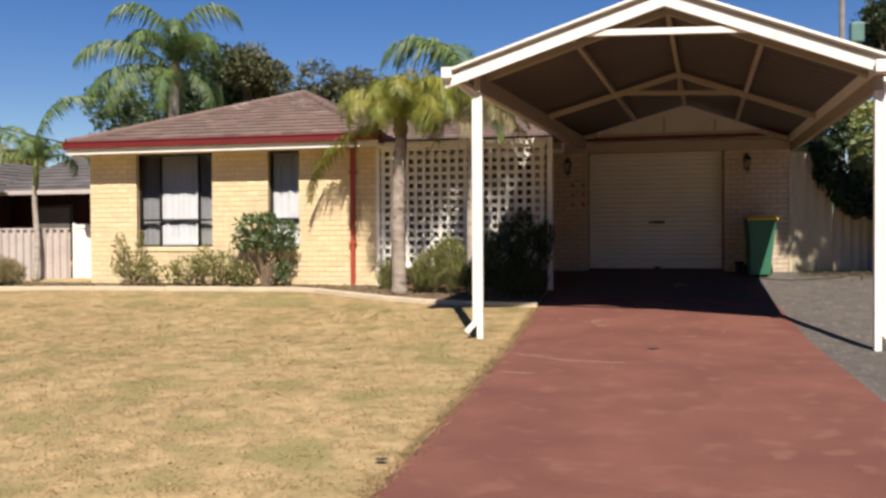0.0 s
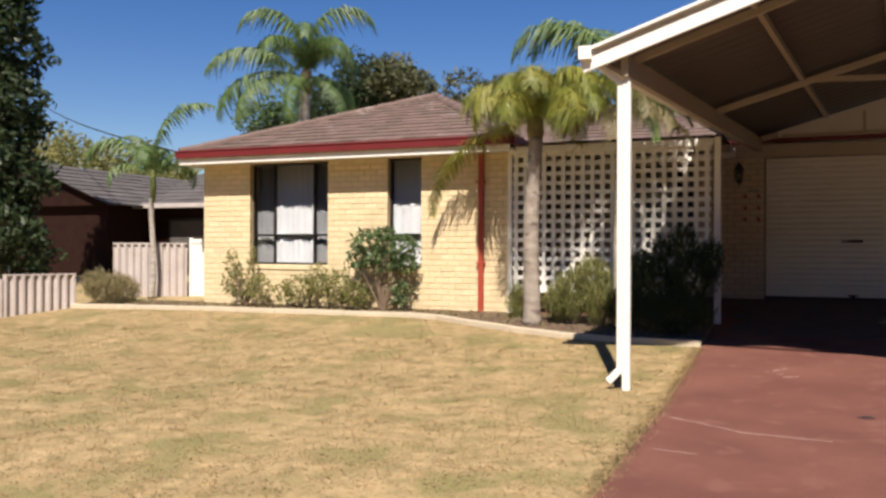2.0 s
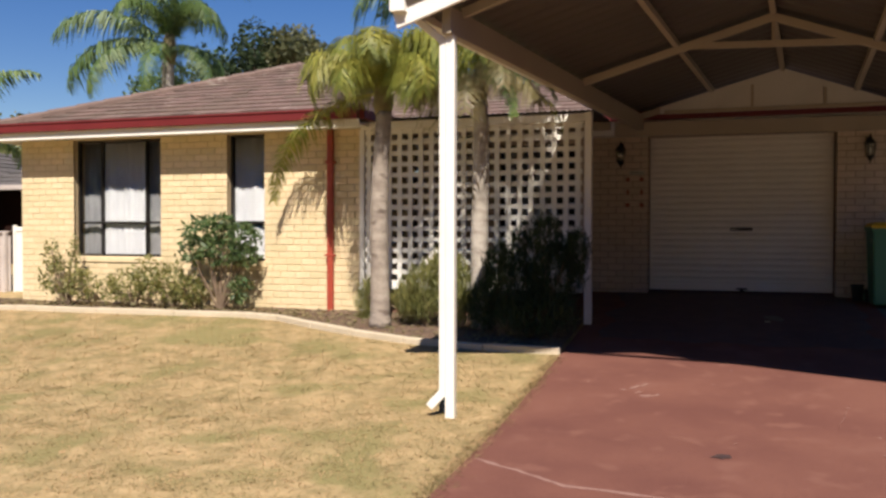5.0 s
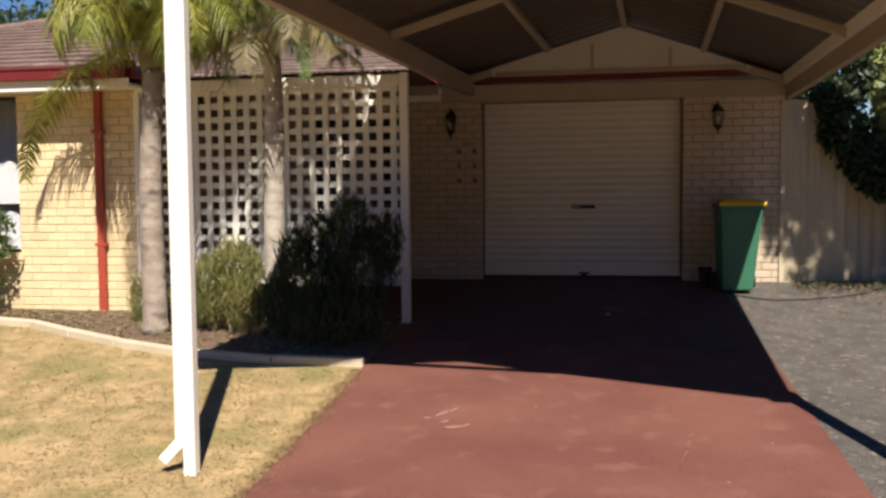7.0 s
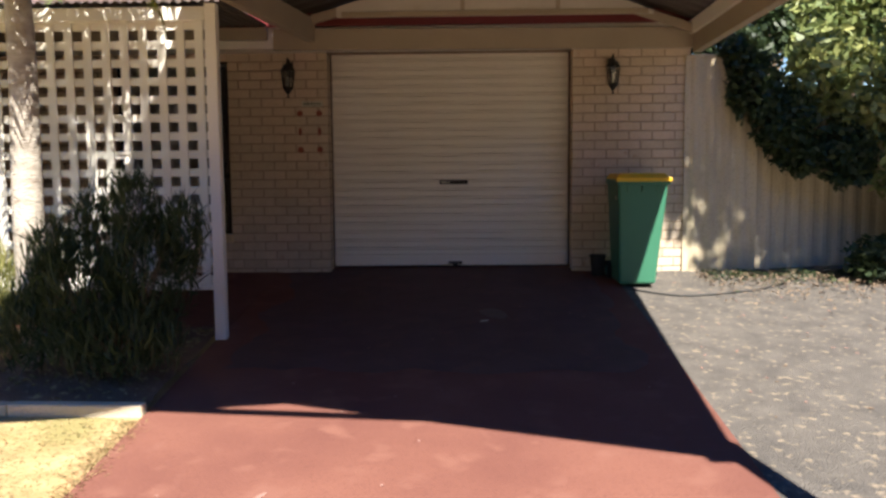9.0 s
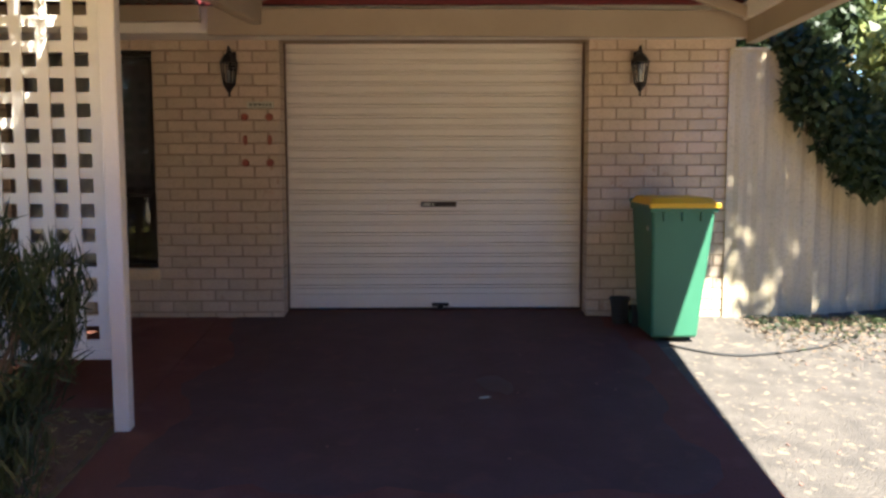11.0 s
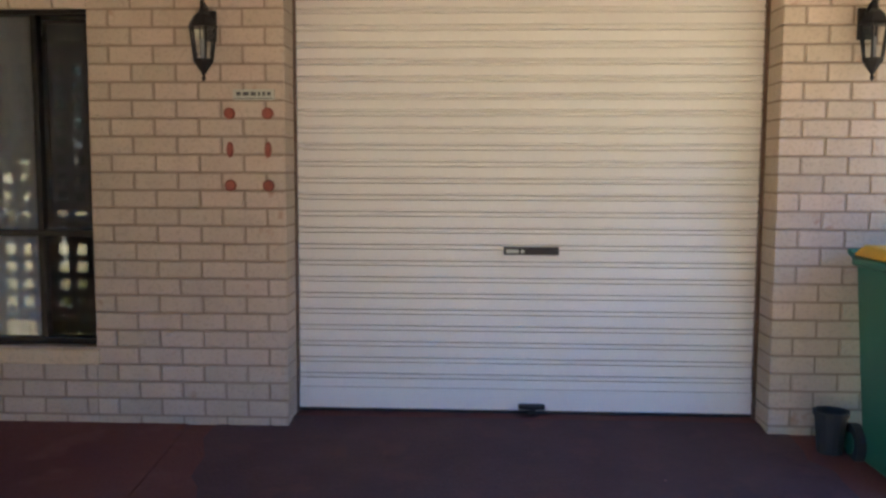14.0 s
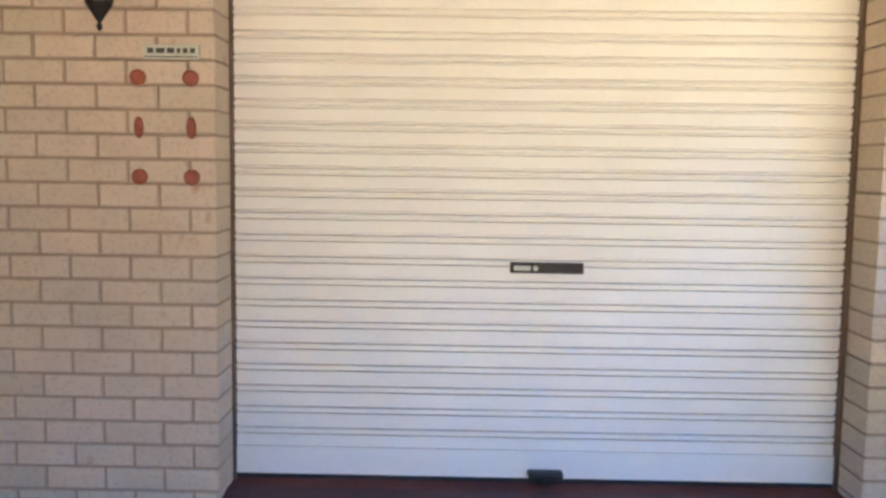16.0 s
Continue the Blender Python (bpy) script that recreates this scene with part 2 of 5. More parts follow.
def part(name, bm, material, parent=None, label="", smooth=False):
    """Links a bmesh, or a finished mesh, as ONE mesh object under a thing or a part, or on its own."""
    me = finish(name, bm, material, smooth) if isinstance(bm, bmesh.types.BMesh) else bm
    ob = new(name, me)
    WORLD_OF[ob] = Matrix()
    if parent is not None:
        ob.parent = parent
        ob.matrix_parent_inverse = WORLD_OF[parent].inverted()
    return tagged(ob, label)


def structure(name, bm, material, label="", category="", smooth=False):
    return tagged(part(name, bm, material, None, label, smooth), "", category, "", "structure")


def mesh():
    return bmesh.new()


def hexa(bm, eight):
    v = [bm.verts.new(p) for p in eight]
    for f in ((0, 3, 2, 1), (4, 5, 6, 7), (0, 1, 5, 4), (1, 2, 6, 5), (2, 3, 7, 6), (3, 0, 4, 7)):
        bm.faces.new([v[i] for i in f])
    return bm


def box(bm, x0, x1, y0, y1, z0, z1):
    return hexa(bm, [(x0, y0, z0), (x1, y0, z0), (x1, y1, z0), (x0, y1, z0), (x0, y0, z1), (x1, y0, z1), (x1, y1, z1), (x0, y1, z1)])


def soften(bm, width=0.006, segments=2):
    bmesh.ops.bevel(bm, geom=bm.edges[:], offset=width, segments=segments, affect="EDGES", profile=0.5)
    return bm


def beam(bm, p, q, w, h, up=(0, 0, 1)):
    """A bar of width w and height h from p to q, p and q on its middle line."""
    p, q = Vector(p), Vector(q)
    d = (q - p).normalized()
    side = d.cross(Vector(up)).normalized()
    top = side.cross(d)
    a, b = side * w / 2, top * h / 2
    return hexa(bm, [p - a - b, p + a - b, p + a + b, p - a + b, q - a - b, q + a - b, q + a + b, q - a + b])


def tube(bm, points, radii, n=8, cap=True):
    """A round bar through points, with a radius at each."""
    rings = []
    pts = [Vector(p) for p in points]
    for i, p in enumerate(pts):
        d = (pts[min(i + 1, len(pts) - 1)] - pts[max(i - 1, 0)]).normalized()
        s = d.cross(Vector((0.31, 0.95, 0.07)))
        s = s.normalized() if s.length > 0.05 else d.cross(Vector((1, 0, 0))).normalized()
        t = d.cross(s)
        r = radii[i] if isinstance(radii, (list, tuple)) else radii
        rings.append([bm.verts.new(p + (s * math.cos(k * math.tau / n) + t * math.sin(k * math.tau / n)) * r) for k in range(n)])
    for a, b in zip(rings, rings[1:]):
        for k in range(n):
            bm.faces.new((a[k], a[(k + 1) % n], b[(k + 1) % n], b[k]))
    if cap:
        bm.faces.new(rings[0][::-1])
        bm.faces.new(rings[-1])
    return bm


def lathe(bm, centre, profile, n=16):
    """A turned shape: profile of (radius, height) about an upright axis."""
    c = Vector(centre)
    rings = [[bm.verts.new(c + Vector((r * math.cos(k * math.tau / n), r * math.sin(k * math.tau / n), h))) for k in range(n)] for r, h in profile]
    for a, b in zip(rings, rings[1:]):
        for k in range(n):
            bm.faces.new((a[k], a[(k + 1) % n], b[(k + 1) % n], b[k]))
    bm.faces.new(rings[0][::-1])
    bm.faces.new(rings[-1])
    return bm


GROUND_Y = [-300, -30, -5, 0, 5, 9.9, 12.3, 13.5, 14.5, 15.6, 16.2, 16.45, 40, 300]
GROUND_Z = [-1.3, -1.1, -1.0, -0.95, -0.86, -0.68, -0.455, -0.335, -0.24, -0.13, -0.065, -0.03, 0.1, 0.6]


def ground_z(y):
    return float(np.interp(y, GROUND_Y, GROUND_Z))


def sheet(bm, xs, y0, y1, lift, step=0.4, skirt=0.0):
    """A sheet that follows the ground between two sides; xs(y) gives them."""
    n = max(1, int((y1 - y0) / step))
    rows = []
    for i in range(n + 1):
        y = y0 + (y1 - y0) * i / n
        a, b = xs(y)
        rows.append([bm.verts.new((a + (b - a) * k / 6, y, ground_z(y) + lift)) for k in range(7)])
    for a, b in zip(rows, rows[1:]):
        for k in range(6):
            bm.faces.new((a[k], a[k + 1], b[k + 1], b[k]))
    if skirt:
        edge = [e for e in bm.edges if e.is_boundary]
        r = bmesh.ops.extrude_edge_only(bm, edges=edge)
        for v in r["geom"]:
            if isinstance(v, bmesh.types.BMVert):
                v.co.z -= skirt
    return bm


# ---- ground ----
bm = mesh()
gx = [-300, -120, -50, -25, -14, -8, -4, -1.8, 0, 1.6, 4, 8, 15, 50, 120, 300]
gy = [-300, -120, -30, -12, -5, 0, 2.5, 5, 7.5, 9.9, 11, 12.3, 13.5, 14.5, 15.6, 16.2, 16.45, 25, 40, 80, 150, 300]
grid = [[bm.verts.new((x, y, ground_z(y))) for x in gx] for y in gy]
for a, b in zip(grid, grid[1:]):
    for k in range(len(gx) - 1):
        bm.faces.new((a[k], a[k + 1], b[k + 1], b[k]))
structure("ground", bm, LAWN, "dry yellow lawn on gently sloping ground", "lawn")

# Unseen street added behind the start to cut light bounced off the lawn.
bm = mesh()
for x0, x1 in ((-120, 120),):
    v = [bm.verts.new(p) for p in ((x0, -16, ground_z(-16) + 0.01), (x1, -16, ground_z(-16) + 0.01), (x1, -8, ground_z(-8) + 0.01), (x0, -8, ground_z(-8) + 0.01))]
    bm.faces.new(v)
bmesh.ops.subdivide_edges(bm, edges=bm.edges[:], cuts=8, use_grid_fill=True)
for v in bm.verts:
    v.co.z = ground_z(v.co.y) + 0.012
structure("road", bm, ASPHALT, "unseen plain grey asphalt street added along the front lawns to cut bounced light", "road")
DRIVE_L, DRIVE_R = -1.83, 1.70
bm = sheet(mesh(), lambda y: (DRIVE_L, DRIVE_R), -8, 16.6, 0.012, skirt=0.05)
structure("driveway", bm, DRIVE, "worn red painted concrete driveway sloping up to the garage", "driveway")
bm = sheet(mesh(), lambda y: (DRIVE_R + 0.004, 6.5), 6.6, 24.0, 0.006, skirt=0.05)
structure("side_drive", bm, ASPHALT, "worn grey asphalt strip beside the red driveway", "pavement")

bm = sheet(mesh(), lambda y: (-4.92, DRIVE_L - 0.003), 14.1, 16.2, 0.016, skirt=0.05)
structure("porch_floor", bm, DRIVE, "red painted concrete porch floor behind the lattice", "porch floor")

KERB_LINE = [(-13.2, 13.15), (-11.8, 13.3), (-10.4, 13.42), (-8.9, 13.42), (-7.6, 13.46), (-6.5, 13.5), (-5.9, 13.38), (-5.2, 13.02), (-4.5, 12.7), (-3.7, 12.42), (-2.7, 12.24), (-1.84, 12.22)]


def kerb_y(x):
    return float(np.interp(x, [p[0] for p in KERB_LINE], [p[1] for p in KERB_LINE]))


bm = mesh()
xs = np.linspace(-13.2, -1.86, 46)
top = []
for x in xs:
    y0 = kerb_y(x) + 0.05
    y1 = 14.1 if x > -4.95 else 14.2
    top.append([bm.verts.new((x, y0 + (y1 - y0) * k / 5, ground_z(y0 + (y1 - y0) * k / 5) + 0.02 + 0.035 * (0 < k < 5) * (0.5 + noise.noise((x * 1.3, k, 0))))) for k in range(6)])
for a, b in zip(top, top[1:]):
    for k in range(5):
        bm.faces.new((a[k], b[k], b[k + 1], a[k + 1]))
structure("garden_bed", bm, SOIL, "bare mulch garden bed along the house front", "garden bed", smooth=True)

kerb = thing("garden_kerb", "cream concrete kerb edging a curved garden bed", "kerb", (-6, 13.4, ground_z(13.4)), kind="structure")
along = []
for (xa, ya), (xb, yb) in zip(KERB_LINE, KERB_LINE[1:]):
    k = max(1, round((xb - xa) / 0.9))
    along += [(xa + (xb - xa) * i / k, ya + (yb - ya) * i / k) for i in range(k)]
along.append(KERB_LINE[-1])
for (xa, ya), (xb, yb) in zip(along, along[1:]):
    za, zb = ground_z(ya), ground_z(yb)
    d = Vector((xb - xa, yb - ya, 0)).normalized() * 0.002
    lift = random.uniform(-0.006, 0.006)
    bm = beam(mesh(), Vector((xa, ya, za + 0.01 + lift)) + d, Vector((xb, yb, zb + 0.01 + lift)) - d, 0.10, 0.12)
    part("kerb_block", soften(bm, 0.014), KERB, kerb)

# ---- the house: walls, openings, roof ----
SOFFIT_Z, FRONT, BACKED = 2.28, 14.05, 16.16
BASE = -0.45


def wall_with_openings(name, x0, x1, y0, thick, z0, z1, holes, material, label, category="wall"):
    """A wall along x with real openings (a, b, low, high)."""
    bm = mesh()
    cuts = sorted({x0, x1, *[h[0] for h in holes], *[h[1] for h in holes]})
    for a, b in zip(cuts, cuts[1:]):
        hole = [h for h in holes if h[0] <= a and h[1] >= b]
        if hole:
            if hole[0][2] > z0:
                box(bm, a, b, y0, y0 + thick, z0, hole[0][2])
            if hole[0][3] < z1:
                box(bm, a, b, y0, y0 + thick, hole[0][3], z1)
        else:
            box(bm, a, b, y0, y0 + thick, z0, z1)
    return structure(name, bm, material, label, category)


WIN1, WIN2 = (-9.88, -8.27, 0.46, 2.26), (-7.12, -6.5, 0.42, 2.26)
GWIN = (-3.55, -2.34, 0.36, 2.20)
JOINT = 0.008
wing_wall = wall_with_openings("wall_front", -10.9, -4.97, FRONT + JOINT, 0.24, BASE, SOFFIT_Z + 0.1, [WIN1, WIN2], MORTAR_SUNLIT, "sunlit cream brick front wall of a single storey house")
bm = box(mesh(), -10.9 + JOINT, -10.66, FRONT + 0.26, 24, BASE, SOFFIT_Z + 0.1)
structure("wall_west", bm, BRICK_FAR, "cream brick side wall", "wall")
bm = box(mesh(), -5.2, -4.97, FRONT + 0.26, 16.2, BASE, SOFFIT_Z + 0.1)
structure("wall_porch", bm, BRICK_FAR, "cream brick wall beside the porch", "wall")
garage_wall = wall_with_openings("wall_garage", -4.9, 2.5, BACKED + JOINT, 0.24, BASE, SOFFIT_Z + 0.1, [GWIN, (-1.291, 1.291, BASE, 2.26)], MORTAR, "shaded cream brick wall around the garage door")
bm = box(mesh(), 2.26, 2.5, BACKED + 0.26, 24, BASE, SOFFIT_Z + 0.1)
structure("wall_east", bm, BRICK_FAR, "cream brick side wall of the garage", "wall")
bm = box(mesh(), -10.9, 2.5, 24, 24.2, BASE, SOFFIT_Z + 0.1)
structure("wall_back", bm, BRICK_FAR, "plain cream back wall", "wall")
bm = box(mesh(), -10.6, 2.2, 16.6, 24, SOFFIT_Z + 0.12, SOFFIT_Z + 0.16)
structure("ceiling", bm, SOFFIT, "plain white ceiling", "ceiling")
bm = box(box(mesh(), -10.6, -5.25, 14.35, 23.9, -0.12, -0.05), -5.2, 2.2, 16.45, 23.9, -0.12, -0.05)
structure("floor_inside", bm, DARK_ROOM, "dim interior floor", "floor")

# ---- roof of the house ----
EAVE_Y = 13.64


def tile_course(bm, a, b, c, d, t):
    """One tile lying on the slope a-b (lower edge) to d-c (upper edge), t thick, its lower lip proud."""
    a, b, c, d = map(Vector, (a, b, c, d))
    nrm = (b - a).cross(d - a).normalized()
    if nrm.z < 0:
        nrm = -nrm
    up = nrm * t
    return hexa(bm, [a, b, c, d, a + up, b + up, c + up * 0.25, d + up * 0.25])


def slope_tiles(bm, low_a, low_b, high_a, high_b, rows, width):
    """Tiles over a four-sided roof slope, course by course."""
    la, lb, ha, hb = map(Vector, (low_a, low_b, high_a, high_b))
    for r in range(rows):
        f0, f1 = r / rows, min(1.0, (r + 1.12) / rows)
        p, q, u, v = la.lerp(ha, f0), lb.lerp(hb, f0), la.lerp(ha, f1), lb.lerp(hb, f1)
        n = max(1, round((q - p).length / width))
        for k in range(n):
            s0, s1, cut = k / n, (k + 1) / n, 0.005 / max(0.3, (q - p).length)
            tile_course(bm, p.lerp(q, s0), p.lerp(q, s1 - cut), u.lerp(v, s1 - cut), u.lerp(v, s0), random.uniform(0.028, 0.04))


PEAK = (-7.8, 17.6, 3.93)
LEFT_EAVE, RIGHT_EAVE, EAVE_TOP = -11.12, -4.83, 2.44
roof = thing("house_roof", "hipped roof of weathered brown concrete tiles", "roof", (-7.8, 17, 2.4), kind="structure")
bm = mesh()
slope_tiles(bm, (LEFT_EAVE, EAVE_Y, EAVE_TOP), (RIGHT_EAVE, EAVE_Y, EAVE_TOP), PEAK, (PEAK[0] + 0.02, *PEAK[1:]), 15, 0.3)
tagged(part("front_slope", bm, TILE, roof), kind="stuff")
bm = mesh()
slope_tiles(bm, (LEFT_EAVE, 24.6, EAVE_TOP), (LEFT_EAVE, EAVE_Y, EAVE_TOP), (PEAK[0], 24.6, PEAK[2]), PEAK, 12, 0.4)
tagged(part("west_slope", bm, TILE, roof), kind="stuff")
bm = mesh()
slope_tiles(bm, (RIGHT_EAVE, EAVE_Y, EAVE_TOP), (RIGHT_EAVE, 24.6, EAVE_TOP), PEAK, (PEAK[0], 24.6, PEAK[2]), 12, 0.4)
tagged(part("east_slope", bm, TILE, roof), kind="stuff")
bm = mesh()
slope_tiles(bm, (-5.6, 15.6, EAVE_TOP + 0.02), (2.62, 15.6, EAVE_TOP + 0.02), (-7.4, 20.2, 3.85), (0.6, 20.2, 3.85), 13, 0.34)
tagged(part("garage_slope", bm, TILE, roof), kind="stuff")
bm = mesh()
slope_tiles(bm, (2.62, 15.6, EAVE_TOP + 0.02), (2.62, 24.6, EAVE_TOP + 0.02), (0.6, 20.2, 3.85), (0.6, 20.4, 3.85), 9, 0.5)
slope_tiles(bm, (2.62, 24.7, EAVE_TOP + 0.02), (-7.4, 24.7, EAVE_TOP + 0.02), (0.6, 20.3, 3.85), (-7.4, 20.3, 3.85), 9, 0.8)
tagged(part("back_slope", bm, TILE, roof), kind="stuff")
for p, q in (((LEFT_EAVE, EAVE_Y, EAVE_TOP + 0.03), PEAK), ((RIGHT_EAVE, EAVE_Y, EAVE_TOP + 0.03), PEAK), (PEAK, (PEAK[0], 24.6, PEAK[2]))):
    p, q = Vector(p), Vector(q)
    n = int((q - p).length / 0.42)
    for k in range(n):
        bm = tube(mesh(), [p.lerp(q, k / n), p.lerp(q, (k + 1.04) / n)], [0.095, 0.08], 8)
        part("ridge_tile", bm, TILE, roof)

bm = box(mesh(), LEFT_EAVE, RIGHT_EAVE, EAVE_Y + 0.02, FRONT + 0.02, SOFFIT_Z, SOFFIT_Z + 0.03)
box(bm, LEFT_EAVE, -10.9, FRONT + 0.02, 24.4, SOFFIT_Z, SOFFIT_Z + 0.03)
structure("soffit_front", bm, SOFFIT, "white painted eaves lining", "soffit")
gutter = thing("house_gutter", "dark red painted gutter over a white fascia board", "gutter", (-8, EAVE_Y, SOFFIT_Z), kind="structure")
bm = mesh()
box(bm, LEFT_EAVE - 0.04, RIGHT_EAVE, EAVE_Y - 0.085, EAVE_Y - 0.005, SOFFIT_Z + 0.075, SOFFIT_Z + 0.2)
box(bm, LEFT_EAVE - 0.05, RIGHT_EAVE + 0.005, EAVE_Y - 0.1, EAVE_Y - 0.06, SOFFIT_Z + 0.185, SOFFIT_Z + 0.215)
part("gutter_channel", soften(bm, 0.008), RED_FASCIA, gutter)
bm = box(mesh(), LEFT_EAVE, RIGHT_EAVE, EAVE_Y - 0.02, EAVE_Y + 0.01, SOFFIT_Z - 0.035, SOFFIT_Z + 0.08)
part("fascia_board", soften(bm, 0.004), SOFFIT, gutter, "white fascia board")
bm = box(mesh(), LEFT_EAVE - 0.085, LEFT_EAVE - 0.005, EAVE_Y, 24.5, SOFFIT_Z + 0.075, SOFFIT_Z + 0.2)
part("side_gutter", soften(bm, 0.008), RED_FASCIA, gutter)
bm = box(mesh(), RIGHT_EAVE - 0.0, RIGHT_EAVE + 0.08, EAVE_Y, 15.6, SOFFIT_Z + 0.075, SOFFIT_Z + 0.2)
part("side_gutter", soften(bm, 0.008), RED_FASCIA, gutter)
bm = box(mesh(), LEFT_EAVE - 0.0, LEFT_EAVE + 0.03, EAVE_Y + 0.02, 24.4, SOFFIT_Z - 0.035, SOFFIT_Z + 0.08)
part("fascia_board", bm, SOFFIT, gutter, "white fascia board")

pipe = thing("downpipe", "brick-red painted downpipe fixed to the cream brick wall", "downpipe", (-5.43, FRONT - 0.04, ground_z(FRONT)))
bm = soften(box(mesh(), -5.475, -5.385, FRONT - 0.075, FRONT - 0.012, ground_z(14.0) - 0.02, SOFFIT_Z - 0.002), 0.012)
part("pipe", bm, RED_PIPE, pipe)
for z in (0.5, 1.8):
    part("strap", soften(box(mesh(), -5.5, -5.36, FRONT - 0.08, FRONT - 0.004, z, z + 0.035), 0.004), RED_PIPE, pipe)

# garage eaves: white soffit, beam and dark red gutter
bm = box(mesh(), -4.83, 2.56, 15.62, BACKED + 0.02, SOFFIT_Z - 0.02, SOFFIT_Z + 0.02)
structure("soffit_garage", bm, SOFFIT, "white eaves lining over the garage door", "soffit")
gutter2 = thing("garage_gutter", "dark red gutter along the garage eaves", "gutter", (-1, 15.6, SOFFIT_Z), kind="structure")
part("gutter_channel", soften(box(mesh(), -4.8, 2.6, 15.53, 15.61, 2.43, 2.56), 0.008), RED_FASCIA, gutter2)
part("fascia_board", soften(box(mesh(), -4.8, 2.56, 15.59, 15.62, SOFFIT_Z - 0.05, 2.45), 0.004), SOFFIT, gutter2, "white fascia board")


# ---- windows ----
def window(name, opening, y, mullions, transom, label, dark=False):
    """A bronze aluminium window with panes, a sill, and curtains behind it."""
    x0, x1, z0, z1 = opening
    w = thing(name, label, "window", ((x0 + x1) / 2, y, z0), kind="structure")
    f = 0.036
    for a, b, c, d, nm in ((x0, x0 + f, z0, z1, "jamb"), (x1 - f, x1, z0, z1, "jamb"), (x0 + f, x1 - f, z0, z0 + f, "bottom_rail"), (x0 + f, x1 - f, z1 - f, z1, "top_rail")):
        part(nm, soften(box(mesh(), a, b, y, y + 0.07, c, d), 0.005), DARK_FRAME, w)
    posts = [x0 + f, *mullions, x1 - f]
    for m in mullions:
        part("mullion", soften(box(mesh(), m - 0.018, m + 0.018, y + 0.005, y + 0.065, z0 + f, z1 - f), 0.005), DARK_FRAME, w)
    part("transom", soften(box(mesh(), x0 + f, x1 - f, y + 0.002, y + 0.06, transom - 0.019, transom + 0.019), 0.005), DARK_FRAME, w)
    for a, b in zip(posts, posts[1:]):
        for c, d in ((z0 + f, transom), (transom, z1 - f)):
            bm = mesh()
            bm.faces.new([bm.verts.new(p) for p in ((a, y + 0.032, c), (b, y + 0.032, c), (b, y + 0.032, d), (a, y + 0.032, d))])
            pane = part("pane", bm, GLASS, w)
            pane.visible_shadow = False
    part("sill", soften(box(mesh(), x0 - 0.02, x1 + 0.02, y - 0.12, y + 0.1, z0 - 0.09, z0 - 0.004), 0.01), BRICK_FAR, w, "sloping brick sill")
    return w


def curtain(x0, x1, z0, z1, y, label, material=None):
    bm = mesh()
    n = max(10, int((x1 - x0) / 0.02))
    cols = []
    for k in range(n + 1):
        x = x0 + (x1 - x0) * k / n
        yy = y + 0.011 * math.sin(x * 46 + 1.3 * math.sin(x * 7)) + 0.01 * math.sin(x * 17)
        cols.append([bm.verts.new((x, yy, z0)), bm.verts.new((x, yy * 0.98 + y * 0.02, z1))])
    for a, b in zip(cols, cols[1:]):
        bm.faces.new((a[0], b[0], b[1], a[1]))
    bmesh.ops.solidify(bm, geom=bm.faces[:], thickness=0.003)
    return tagged(part("curtain", bm, material or CURTAIN, None, label, True), "", "curtain", "curtains")


window("window_1", WIN1, FRONT + 0.1, (-9.43, -8.61), 0.98, "dark bronze aluminium front window with three panes over a low row")
window("window_2", WIN2, FRONT + 0.1, (), 0.98, "tall narrow bronze aluminium window beside a bush")
window("window_3", GWIN, BACKED + 0.1, (-2.68,), 0.98, "dark aluminium window beside the garage door")
curtain(-9.42, -8.62, 0.42, 2.3, FRONT + 0.165, "white closed curtain behind the front window")
curtain(-9.86, -9.4, 0.42, 2.3, FRONT + 0.225, "greyish sheer curtain at the window side", CURTAIN_GREY)
curtain(-8.64, -8.28, 0.42, 2.3, FRONT + 0.225, "greyish sheer curtain at the window side", CURTAIN_GREY)
curtain(-7.08, -6.54, 0.42, 2.3, FRONT + 0.165, "white closed curtain in the narrow window")
curtain(-3.5, -2.72, 0.3, 2.3, BACKED + 0.2, "white closed curtain behind the porch window")
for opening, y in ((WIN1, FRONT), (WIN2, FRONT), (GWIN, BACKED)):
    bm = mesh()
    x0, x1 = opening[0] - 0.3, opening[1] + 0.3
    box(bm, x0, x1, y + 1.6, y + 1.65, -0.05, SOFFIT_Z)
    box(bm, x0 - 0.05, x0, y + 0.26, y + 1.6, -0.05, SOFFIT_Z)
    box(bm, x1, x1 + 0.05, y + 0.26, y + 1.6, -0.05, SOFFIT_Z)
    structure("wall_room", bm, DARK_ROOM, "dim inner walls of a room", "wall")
screen = thing("fly_screen", "dark fly screen fixed behind an upper window pane", "fly screen", (-2.5, BACKED + 0.09, 1.02))
for a, b, c, d in ((-2.65, -2.4, 1.02, 1.045), (-2.65, -2.4, 2.12, 2.145), (-2.65, -2.63, 1.045, 2.12), (-2.42, -2.4, 1.045, 2.12)):
    part("screen_frame", box(mesh(), a, b, BACKED + 0.145, BACKED + 0.163, c, d), DARK_FRAME, screen)
part("screen_mesh", box(mesh(), -2.63, -2.42, BACKED + 0.152, BACKED + 0.156, 1.045, 2.12), SCREEN, screen)

# ---- garage door ----
DOOR_Y = 16.4
door = thing("door_garage", "closed cream ribbed steel roller door with a black lock bar", "garage door", (0, DOOR_Y, 0), kind="structure")
bm = mesh()
prof, z = [], 0.105
